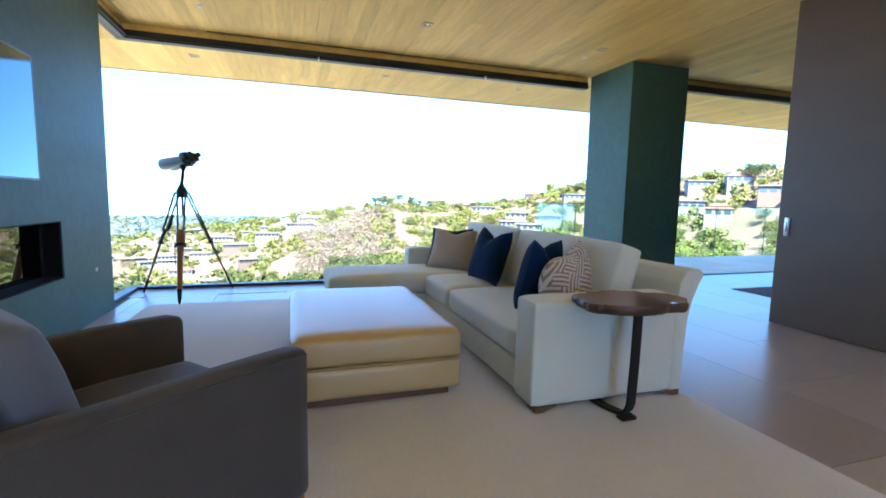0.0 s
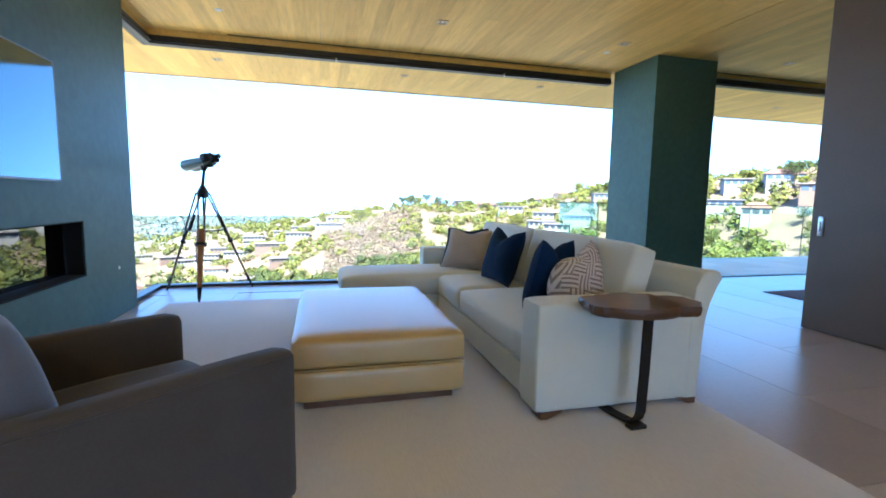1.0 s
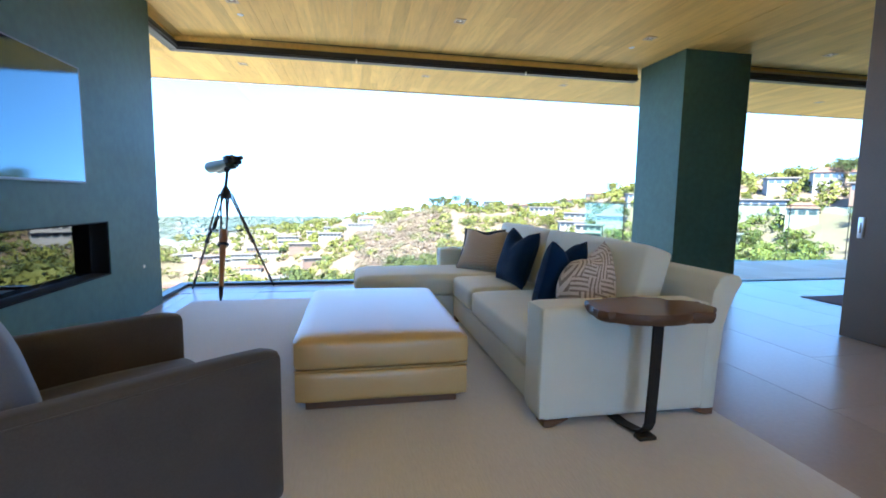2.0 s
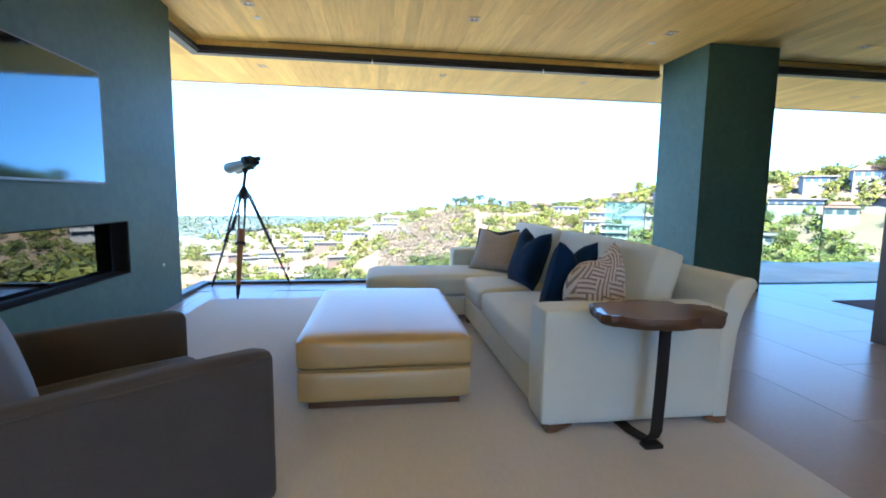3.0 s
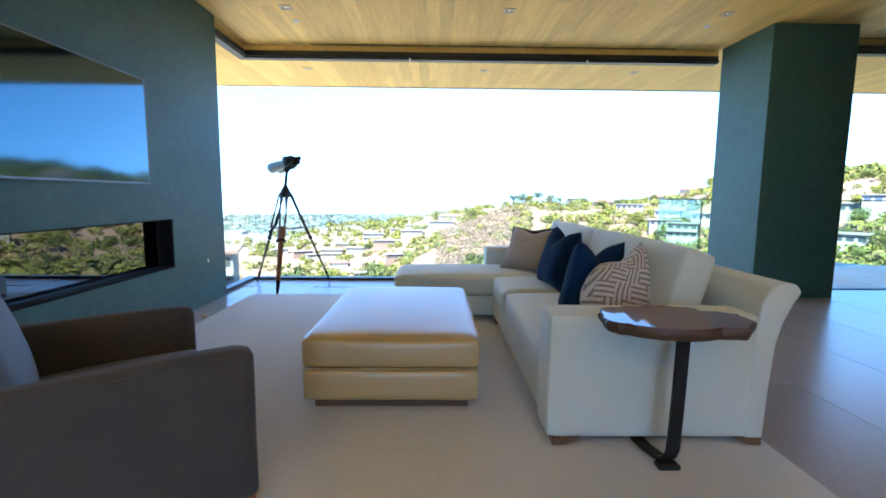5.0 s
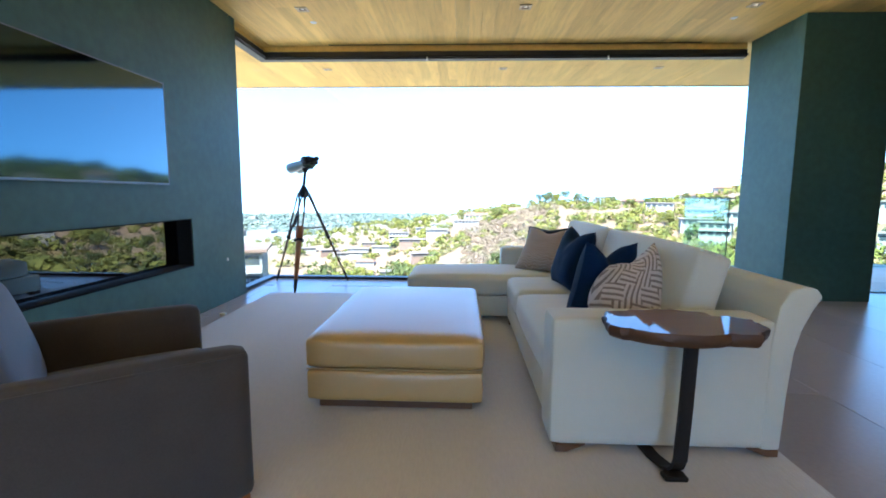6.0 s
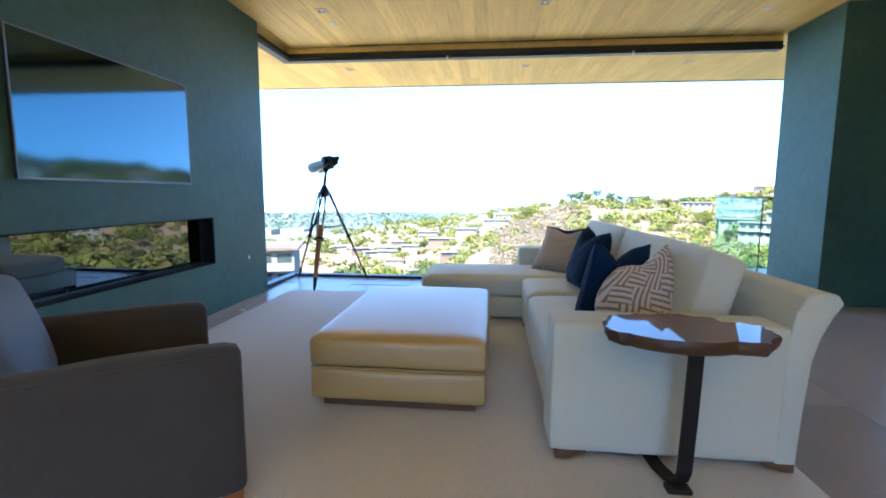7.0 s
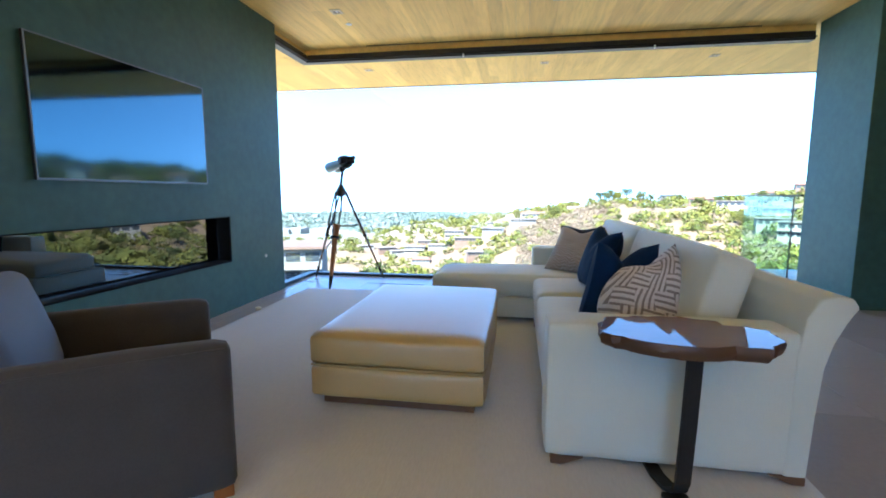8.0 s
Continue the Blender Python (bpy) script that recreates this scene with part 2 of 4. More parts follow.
def puffed(sx, sy, sz, r, crown=0.0, n=9, sides=0.0, sag=0.0):
    """A stuffed block centred on its base: rounded by r, its top domed by crown, its sides by sides."""
    bm = bmesh.new()
    bmesh.ops.create_cube(bm, size=2.0)
    bmesh.ops.subdivide_edges(bm, edges=bm.edges[:], cuts=n, use_grid_fill=True)
    h = Vector((sx / 2, sy / 2, sz / 2))
    for v in bm.verts:
        # crowd the grid towards the edges, where the rounding is
        q = Vector([math.copysign(abs(c) ** 0.6, c) if abs(c) < 0.999 else c for c in v.co])
        p = Vector((q.x * h.x, q.y * h.y, q.z * h.z))
        inner = Vector([max(-h[i] + r, min(h[i] - r, p[i])) for i in range(3)])
        d = p - inner
        if d.length > 1e-6:
            p = inner + d.normalized() * r
        dome = (1 - q.x ** 2) * (1 - q.y ** 2)
        if q.z > 0:
            p.z += crown * dome ** 0.7 * max(0, q.z) - sag * math.exp(-((q.x * 1.6) ** 2 + (q.y * 1.6) ** 2)) * max(0, q.z)
        p.x += sides * q.x * (1 - q.y ** 2) * (1 - q.z ** 2)
        p.y += sides * q.y * (1 - q.x ** 2) * (1 - q.z ** 2)
        w = noise.noise(Vector((p.x * 5 + sx * 3, p.y * 5, p.z * 5))) * min(r, 0.02) * 0.16
        v.co = p + Vector((0, 0, sz / 2)) + q.normalized() * w
    return bm


def pillow(w, h, thick, chop=0.0, n=22, seed=0, slump=0.0):
    """A square scatter cushion standing in the xz plane, its base at z = 0, with pinched corners and a chopped top."""
    bm = bmesh.new()
    uvl = bm.loops.layers.uv.new("UVMap")
    grid = {}
    for side in (-1, 1):
        for i in range(n + 1):
            for j in range(n + 1):
                u, v = 2 * i / n - 1, 2 * j / n - 1
                if side == 1 and (i in (0, n) or j in (0, n)):
                    grid[side, i, j] = grid[-1, i, j]
                    continue
                x = u * w / 2 * (1 - 0.09 * (1 - v * v))
                z = v * h / 2 * (1 - 0.07 * (1 - u * u))
                z -= chop * math.exp(-(u / 0.42) ** 2) * max(0, (v + 0.35) / 1.35) ** 1.4
                k = slump * (1 - u) / 2 * max(0, v + 0.2) ** 1.5
                x, z = x + k, z - 0.6 * k
                t = thick / 2 * ((1 - u ** 4) * (1 - v ** 4)) ** 0.62
                t *= 1 - 1.6 * chop * math.exp(-(u / 0.3) ** 2) * max(0, v)
                t += 0.012 * noise.noise(Vector((u * 2.2 + seed, v * 2.2, side * 3.0))) * (1 - u * u) * (1 - v * v)
                grid[side, i, j] = bm.verts.new((x, side * t, z + h / 2))
    for side in (-1, 1):
        for i in range(n):
            for j in range(n):
                q = [(i, j), (i + 1, j), (i + 1, j + 1), (i, j + 1)]
                if side == 1:
                    q.reverse()
                f = bm.faces.new([grid[side, a, b] for a, b in q])
                for lp, (a, b) in zip(f.loops, q):
                    lp[uvl].uv = (a / n, b / n)
    return bm


def tube(points, radius, sides=10, bm=None, caps=True):
    """A round rod through points; radius is one number or one for each point."""
    bm = bm or bmesh.new()
    pts = [Vector(p) for p in points]
    rad = [radius] * len(pts) if isinstance(radius, (int, float)) else radius
    rings = []
    for k, p in enumerate(pts):
        d = (pts[min(k + 1, len(pts) - 1)] - pts[max(k - 1, 0)]).normalized()
        a = d.orthogonal().normalized() if abs(d.z) > 0.95 else d.cross(Vector((0, 0, 1))).normalized()
        b = d.cross(a)
        rings.append([bm.verts.new(p + rad[k] * (math.cos(2 * math.pi * s / sides) * a + math.sin(2 * math.pi * s / sides) * b)) for s in range(sides)])
    for r0, r1 in zip(rings, rings[1:]):
        for s in range(sides):
            bm.faces.new((r0[s], r0[(s + 1) % sides], r1[(s + 1) % sides], r1[s]))
    if caps:
        bm.faces.new(rings[0][::-1])
        bm.faces.new(rings[-1])
    bmesh.ops.recalc_face_normals(bm, faces=bm.faces[:])
    return bm


def bar(a, b, wide, thick, bm=None, taper=1.0):
    """A flat bar from a to b, wide across and thick through, narrowed by taper at b."""
    bm = bm or bmesh.new()
    a, b = Vector(a), Vector(b)
    d = (b - a).normalized()
    s = d.cross(Vector((0, 1, 0.01))).normalized()
    q = d.cross(s)
    rings = []
    for p, k in ((a, 1.0), (b, taper)):
        rings.append([bm.verts.new(p + s * wide / 2 * k * i + q * thick / 2 * k * j) for i, j in ((-1, -1), (1, -1), (1, 1), (-1, 1))])
    for i in range(4):
        bm.faces.new((rings[0][i], rings[0][(i + 1) % 4], rings[1][(i + 1) % 4], rings[1][i]))
    bm.faces.new(rings[0][::-1])
    bm.faces.new(rings[1])
    bmesh.ops.recalc_face_normals(bm, faces=bm.faces[:])
    return bm


def extruded(profile, y0, y1, bevel=0.0, seg=3):
    """A closed xz profile drawn out along y."""
    bm = bmesh.new()
    a = [bm.verts.new((x, y0, z)) for x, z in profile]
    b = [bm.verts.new((x, y1, z)) for x, z in profile]
    k = len(profile)
    for i in range(k):
        bm.faces.new((a[i], a[(i + 1) % k], b[(i + 1) % k], b[i]))
    bm.faces.new(a[::-1])
    bm.faces.new(b)
    bmesh.ops.recalc_face_normals(bm, faces=bm.faces[:])
    if bevel:
        bmesh.ops.bevel(bm, geom=bm.edges[:], offset=bevel, segments=seg, affect="EDGES", profile=0.5)
    return bm


# ---- the house ----
H = 3.1
WX, WY, EX = 2.095, 7.40, 8.26          # fireplace wall, window line, pillar

structure("floor_slab", box(1.5, -5.0, -0.3, 16.0, 6.95, -0.012), M_GROUT, "grey screed bed under the stone tiles", "floor")
structure("floor_edge", box(1.90, 6.954, -0.3, 8.30, 7.47, -0.012), M_GROUT, "grey slab edge under the window", "floor")
# fireplace wall, built round its long niche
NY0, NY1, NZ0, NZ1 = 2.36, 5.36, 0.483, 0.938
wb = box(1.5, -5.0, 0.0, WX, 6.38, NZ0)
box(1.5, -5.0, NZ1, WX, 6.38, H, bm=wb)
box(1.5, -5.0, NZ0, WX, NY0, NZ1, bm=wb)
box(1.5, NY1, NZ0, WX, 6.38, NZ1, bm=wb)
bmesh.ops.remove_doubles(wb, verts=wb.verts[:], dist=0.0005)
structure("wall_west", wb, M_PLASTER, "grey-green polished plaster wall with a long niche", "wall")
structure("pillar", box(EX, 6.35, 0.0, 9.23, 7.28, H, 0.004, 1), M_PLASTER, "broad grey-green plastered pillar between the windows", "pillar")
structure("wall_east", box(8.40, -5.0, 0.0, 8.56, 2.60, H), M_BROWN, "dark brown panelled wall", "wall")
door = structure("door_1", box(8.40, 2.606, 0.006, 8.56, 4.28, H - 0.004, 0.004, 1), M_BROWN, "full-height dark brown sliding door, pushed open", "door")
part("door_handle", box(8.388, 4.165, 0.885, 8.402, 4.212, 1.065, 0.004, 2), M_CHROME, door, "satin nickel flush pull")
part("finger_recess", box(8.385, 4.181, 0.93, 8.3885, 4.197, 1.02, 0.001, 1), M_CAN, door, "dark recess of the pull")
structure("wall_far_east", box(16.0, -5.0, -0.3, 16.2, 6.95, H), M_WHITE, "plain white plaster wall", "wall")
# the wall behind is unseen; its one broad opening is added to let light in
sb = box(1.5, -5.2, 0.0, 2.6, -5.0, H)
box(6.4, -5.2, 0.0, 16.2, -5.0, H, bm=sb)
box(2.6, -5.2, 2.6, 6.4, -5.0, H, bm=sb)
structure("wall_south", sb, M_WHITE, "plain white wall with a wide opening", "wall")


def planks(name, x0, x1, y0, y1, z, wide, label, seed):
    """Boards laid along y, each an island with its own edges, in one mesh."""
    rng = random.Random(seed)
    bm = bmesh.new()
    x = x0
    while x < x1 - 0.01:
        w = min(wide, x1 - x)
        y = y0 - rng.uniform(0, 2.2)
        while y < y1:
            ln = rng.uniform(1.6, 3.6)
            a, b = max(y, y0), min(y + ln, y1)
            if b - a > 0.02:
                lift = rng.uniform(0, 0.0012)
                vs = [bm.verts.new(p) for p in ((x + 0.001, a + 0.0007, z + lift), (x + w - 0.001, a + 0.0007, z + lift), (x + w - 0.001, b - 0.0007, z + lift), (x + 0.001, b - 0.0007, z + lift))]
                up = [bm.verts.new(v.co + Vector((0, 0, 0.02))) for v in vs]
                bm.faces.new(vs[::-1])
                for i in range(4):
                    bm.faces.new((vs[i], vs[(i + 1) % 4], up[(i + 1) % 4], up[i]))
            y += ln
        x += w
    bmesh.ops.recalc_face_normals(bm, faces=bm.faces[:])
    return structure(name, bm, M_CEIL, label, "ceiling")


planks("ceiling", WX, EX, -5.0, 7.33, H, 0.145, "honey oak plank ceiling", 3)
planks("ceiling_east", EX + 0.012, 16.0, -5.0, 6.86, H, 0.145, "honey oak plank ceiling of the next room", 4)
planks("soffit", 0.2, EX, 7.36, 9.62, H + 0.002, 0.145, "honey oak planked eaves over the window", 5)
planks("soffit_east", EX + 0.004, 17.0, 6.89, 9.62, H + 0.002, 0.145, "honey oak planked eaves over the terrace", 6)
planks("soffit_west", 0.2, WX - 0.006, 5.0, 7.354, H + 0.002, 0.145, "honey oak planked eaves at the corner", 7)
structure("roof", box(0.2, -5.6, H + 0.025, 17.0, 9.62, H + 0.45), M_FASCIA, "flat grey roof slab", "roof")
structure("roof_edge_trim", box(0.16, 9.624, H - 0.012, 17.0, 9.66, H + 0.47), M_TRIM, "pale metal edge of the flat roof", "trim")


def slot(name, x0, x1, y):
    return structure(name, box(x0, y - 0.011, H - 0.0035, x1, y + 0.011, H + 0.001), M_SLOT, "dark narrow air slot in the ceiling", "vent")


slot("air_slot_1", 2.89, 7.655, 7.295)
slot("air_slot_2", 9.45, 14.5, 6.80)


# window frames: head track, sill track and frameless panes
def track(name, x0, y0, x1, y1, label):
    """A black head box, from corner to corner."""
    return structure(name, box(x0, y0, 2.935, x1, y1, 3.034, 0.004, 1), M_BLACK, label, "window")


w1 = track("window_1", 1.92, 7.345, EX - 0.002, 7.46, "black aluminium window wall with frameless glass")
part("track_lip", box(2.03, 7.315, 2.955, EX - 0.002, 7.343, 2.972, 0.003, 1), M_STEEL, w1)
part("head_board", box(2.0, 7.356, 3.036, EX - 0.002, 7.45, 3.099), M_CEIL, w1, "oak board over the track")
part("window_sill", box(1.92, 7.35, -0.010, EX - 0.002, 7.46, 0.035, 0.004, 1), M_BLACK, w1, "black sill rail")
joints = [1.975, 4.177, 6.51, EX - 0.004]
for a, b in zip(joints, joints[1:]):
    p = part("pane", box(a + 0.004, 7.40, 0.03, b - 0.004, 7.412, 2.938), M_GLASS, w1, "clear floor-to-ceiling pane")
    p.visible_shadow = False
for x in joints[1:3]:
    part("bracket", box(x - 0.009, 7.322, 2.915, x + 0.009, 7.3445, 2.962, 0.003, 1), M_PLASTIC, w1, "small pale track stop")
w2 = track("window_2", 1.92, 6.384, 2.03, 7.341, "black aluminium corner window beside the fireplace wall")
part("track_lip", box(2.034, 6.384, 2.955, 2.058, 7.31, 2.972, 0.003, 1), M_STEEL, w2)
part("track_cap", box(1.94, 6.384, 3.036, 1.998, 7.44, 3.06, 0.003, 1), M_TRIM, w2)
part("head_board", box(1.94, 6.384, 3.062, 1.998, 7.44, 3.099), M_CEIL, w2)
part("window_sill", box(1.92, 6.384, -0.010, 2.03, 7.346, 0.035, 0.004, 1), M_BLACK, w2, "black sill rail")
p = part("pane", box(1.97, 6.386, 0.03, 1.982, 7.395, 2.93), M_GLASS, w2, "clear corner pane")
p.visible_shadow = False
w3 = track("window_3", 9.234, 6.84, 16.0, 6.955, "black sliding-door track, its doors slid away")
part("track_lip", box(9.234, 6.81, 2.955, 16.0, 6.838, 2.972, 0.003, 1), M_STEEL, w3)
part("track_cap", box(9.234, 6.85, 3.036, 16.0, 6.945, 3.06, 0.003, 1), M_TRIM, w3)
part("head_board", box(9.234, 6.845, 3.062, 16.0, 6.945, 3.099), M_CEIL, w3)
part("threshold", box(9.234, 6.86, -0.010, 16.0, 6.95, 0.012, 0.003, 1), M_BLACK, w3, "black floor rail")

# terrace and its glass guard
structure("terrace", box(8.32, 6.954, -0.3, 16.2, 9.05, -0.02), M_GROUT, "slab of the terrace", "terrace")


def railing():
    g = thing("glass_railing", (8.35, 7.5, 0), "frameless greenish glass terrace railing with dark top rail", "railing")
    part("post", box(-0.007, 0.143, -0.02, 0.007, 0.157, 1.13, 0.002, 1), M_BRONZE, g)
    part("top_rail", box(-0.015, 0.0, 1.135, 0.015, 1.47, 1.152, 0.003, 1), M_BRONZE, g)
    q = part("pane", box(-0.006, 0.18, -0.02, 0.006, 1.42, 1.134), M_RAILGLASS, g, "greenish glass panel")
    q.visible_shadow = False
    for k in range(5):
        x = 0.04 + 1.52 * k
        part("post", box(x + 1.50, 1.443, -0.02, x + 1.514, 1.457, 1.134, 0.002, 1), M_BRONZE, g)
        q = part("pane", box(x, 1.444, -0.02, x + 1.49, 1.456, 1.134), M_RAILGLASS, g, "greenish glass panel")
        q.visible_shadow = False
    part("top_rail", box(0.018, 1.435, 1.135, 7.7, 1.465, 1.152, 0.003, 1), M_BRONZE, g)


railing()


# ceiling lamps, set flush
def downlight(x, y, lit, group):
    d = thing("ceiling_light", (x, y, H), "small square recessed ceiling light with a pale trim", "ceiling light", group)
    bm = bmesh.new()
    for a in ((-0.06, -0.06, 0.06, -0.038), (-0.06, 0.038, 0.06, 0.06), (-0.06, -0.038, -0.038, 0.038), (0.038, -0.038, 0.06, 0.038)):
        box(a[0], a[1], -0.008, a[2], a[3], 0.0015, bm=bm)
    part("trim_ring", bm, M_TRIM, d)
    can = part("recess", box(-0.037, -0.037, -0.002, 0.037, 0.037, 0.001), M_CAN, d, "dark bronze recess")
    part("diffuser", tube([(0.004, 0, -0.0055), (0.004, 0, -0.0025)], [0.016, 0.018], 14), M_LAMP if lit else M_PLASTIC, can, "small warm lamp")
    return d


for x in (2.95, 5.28, 7.59, 10.2):
    downlight(x, 6.13, True, "ceiling lights by the window")
# two unseen rows, added to go with the warm fill from behind
for x in (2.95, 5.28, 7.59):
    downlight(x, 3.0, True, "ceiling lights over the sofa")
    downlight(x, -0.5, True, "ceiling lights in the room's depth")
for x in (2.54, 5.26, 7.60, 10.3, 12.8):
    downlight(x, 8.45, True, "lights in the eaves")
for x, y in ((2.95, 6.50), (7.58, 6.48)):
    s = thing("sprinkler_cover", (x, y, H), "small round white sprinkler cover in the ceiling", "sprinkler")
    part("disc", tube([(0, 0, -0.008), (0, 0, -0.001)], [0.03, 0.036], 20), M_PLASTIC, s)

# light of the ceiling lamps; the stronger unseen row in the room's depth is added fill
for x in (2.95, 5.28, 7.59):
    for y, power in ((6.13, 0.35), (3.0, 0.15), (-0.5, 2.0)):
        la = new("downlight_and_fill", bpy.data.lights.new("downlight_and_fill", "AREA"))
        la.data.shape, la.data.size, la.data.energy, la.data.color = "SQUARE", 0.08, power, (1.0, 0.76, 0.5)
        la.data.spread = radians(150)
        la.matrix_world = pose(x, y, H - 0.012)


# ---- television and fireplace ----
def television():
    tv = thing("television", (WX, 4.255, 1.669), "large flat black television, switched off, on the plaster wall", "television")
    part("wall_mount", box(0.0, -0.3, -0.2, 0.009, 0.3, 0.2, 0.002, 1), M_STEEL, tv)
    part("housing", box(0.008, -0.757, -0.424, 0.028, 0.757, 0.424, 0.004, 2), M_BLACK, tv)
    part("screen", box(0.027, -0.747, -0.410, 0.0305, 0.747, 0.416), M_SCREEN, tv, "dark glossy screen mirroring the sky")
    bm = box(0.026, -0.757, -0.424, 0.032, 0.757, -0.411)
    box(0.026, -0.757, 0.4165, 0.032, 0.757, 0.424, bm=bm)
    box(0.026, -0.757, -0.4108, 0.032, -0.7475, 0.4163, bm=bm)
    box(0.026, 0.7475, -0.4108, 0.032, 0.757, 0.4163, bm=bm)
    part("bezel", bm, M_BEZEL, tv, "thin satin metal rim")


television()


def fireplace():
    f = thing("fireplace", (1.9, 3.86, NZ0), "long linear fireplace behind dark mirror-like glass in a niche", "fireplace")
    d = NZ1 - NZ0
    part("glass_front", box(0.055, -1.48, 0.02, 0.061, 1.47, d - 0.012), M_FIREGLASS, f, "dark reflecting glass")
    part("floor_tray", box(-0.35, -1.497, 0.0005, 0.195, 1.497, 0.014, 0.003, 1), M_FIREBOX, f)
    part("jamb", box(-0.35, 1.478, 0.015, 0.19, 1.4985, d - 0.002), M_FIREBOX, f)
    part("jamb", box(-0.35, -1.4985, 0.015, 0.19, -1.485, d - 0.002), M_FIREBOX, f)
    part("head", box(-0.35, -1.48, d - 0.011, 0.19, 1.47, d - 0.001), M_FIREBOX, f)


fireplace()
v = thing("gas_key_valve", (WX, 5.98, 0.46), "tiny round nickel key valve on the plaster wall", "valve")
part("plate", tube([(0, 0, 0), (0.006, 0, 0)], [0.018, 0.016], 16), M_CHROME, v)
v = thing("floor_puck", (2.33, 5.39, 0.0), "small white puck on the floor beside the rug", "floor socket")
part("cap", tube([(0, 0, 0.0), (0, 0, 0.014), (0, 0, 0.02)], [0.03, 0.03, 0.022], 16), M_PLASTIC, v)


# ---- rug and mat ----
def rug(name, x0, y0, x1, y1, h, material, label, category):
    bm = bmesh.new()
    nx, ny = 60, 70
    vs = [[None] * (ny + 1) for _ in range(nx + 1)]
    for i in range(nx + 1):
        for j in range(ny + 1):
            x, y = x0 + (x1 - x0) * i / nx, y0 + (y1 - y0) * j / ny
            edge = i in (0, nx) or j in (0, ny)
            vs[i][j] = bm.verts.new((x, y, h * (0.55 if edge else 1.0) + 0.0012 * noise.noise(Vector((x * 3, y * 3, 1)))))
    for i in range(nx):
        for j in range(ny):
            bm.faces.new((vs[i][j], vs[i + 1][j], vs[i + 1][j + 1], vs[i][j + 1]))
    rim = [e for e in bm.edges if e.is_boundary]
    ext = bmesh.ops.extrude_edge_only(bm, edges=rim)["geom"]
    for g in ext:
        if isinstance(g, bmesh.types.BMVert):
            g.co.z = 0.001
    return tagged(part(name, bm, material), label, category)


rug("area_rug", 2.38, -0.6, 6.11, 6.43, 0.012, M_RUG, "large pale beige wool rug on the stone floor", "rug")
rug("door_mat", 9.69, 4.3, 12.2, 5.77, 0.012, M_MAT, "thin plum-grey mat on the stone floor", "mat")


# ---- sofa ----
def sofa():
    s = thing("sectional_sofa", (5.08, 3.10, 0), "pale linen sectional sofa with a chaise, on dark wooden feet", "sofa")
    M = M_LINEN
    L = 3.14

    def at(bm, x, y, z, rx=0, ry=0, rz=0):
        bm.transform(pose(x, y, z, rx, ry, rz))
        return bm
    part("base", box(-0.005, 0.2, 0.05, 0.94, 2.2, 0.235, 0.015, 3), M, s)
    part("chaise_base", box(-0.92, 2.2, 0.05, 0.94, L - 0.06, 0.235, 0.015, 3), M, s)
    # arms
    part("arm", at(puffed(0.985, 0.22, 0.588, 0.026, 0.004, 10, 0.003), 0.459, 0.11, 0.047), M, s)
    part("arm", at(puffed(0.98, 0.2, 0.563, 0.026, 0.004, 10, 0.003), 0.485, L - 0.10, 0.047), M, s)
    # the back flares outwards at its top
    prof = [(0.90, 0.047), (0.985, 0.047), (0.995, 0.30), (1.01, 0.50), (1.035, 0.60), (1.075, 0.69), (1.11, 0.745), (1.085, 0.78), (1.03, 0.79), (0.97, 0.775), (0.93, 0.70), (0.91, 0.55)]
    part("backrest", extruded(prof, -0.004, L, 0.012, 2), M, s)
    part("seat_cushion", at(puffed(0.80, 1.27, 0.19, 0.045, 0.03, sides=0.012), 0.385, 0.865, 0.235), M, s)
    part("seat_cushion", at(puffed(0.80, 0.69, 0.19, 0.045, 0.025, sides=0.01), 0.385, 1.855, 0.235), M, s)
    part("chaise_cushion", at(puffed(1.74, 0.74, 0.19, 0.05, 0.03, n=12, sides=0.012), -0.07, 2.575, 0.235), M, s)
    def welt(name_parent, x0, x1, y0, y1, z):
        q = tube([(x0, y0, z), (x1, y0, z), (x1, y1, z), (x0, y1, z), (x0, y0, z)], 0.0045, 6, None, False)
        part("piping", q, M, name_parent)
    welt(s, -0.012, 0.78, 0.235, 1.495, 0.262)
    welt(s, -0.012, 0.78, 1.515, 2.195, 0.262)
    welt(s, -0.935, 0.79, 2.208, 2.94, 0.262)
    for y, w in ((0.93, 1.36), (2.25, 1.26)):
        part("back_cushion", at(puffed(0.50, w, 0.19, 0.034, 0.04, n=11, sides=0.012), 0.815, y, 0.635, 0, -75, 0), M, s)
    for x, y in ((0.05, 0.05), (0.93, 0.05), (0.05, 2.1), (0.93, L - 0.08), (-0.86, 2.26), (-0.86, L - 0.12)):
        # a bracket foot, upright at the sofa's corner and cut away towards its middle
        bm = bmesh.new()
        bmesh.ops.create_cube(bm, size=1.0)
        out = -1 if x < 0.4 else 1
        for v in bm.verts:
            outer, low = v.co.x * out > 0, v.co.z < 0
            v.co = Vector((x + out * (0.055 if outer else 0.005 if low else -0.085), y + v.co.y * 0.1, 0.0305 + v.co.z * 0.037))
        bmesh.ops.bevel(bm, geom=bm.edges[:], offset=0.004, segments=1, affect="EDGES")
        part("foot", bm, M_DARKWOOD, s, "dark wooden foot", False)
    return s


sofa()


def scatter(name_label, w, h, t, chop, material, m, seed, slump=0.0):
    ob = part("throw_pillow", pillow(w, h, t, chop, 22, seed, slump), material)
    ob.matrix_basis = m
    return tagged(ob, name_label, "pillow", "scatter cushions on the sofa")


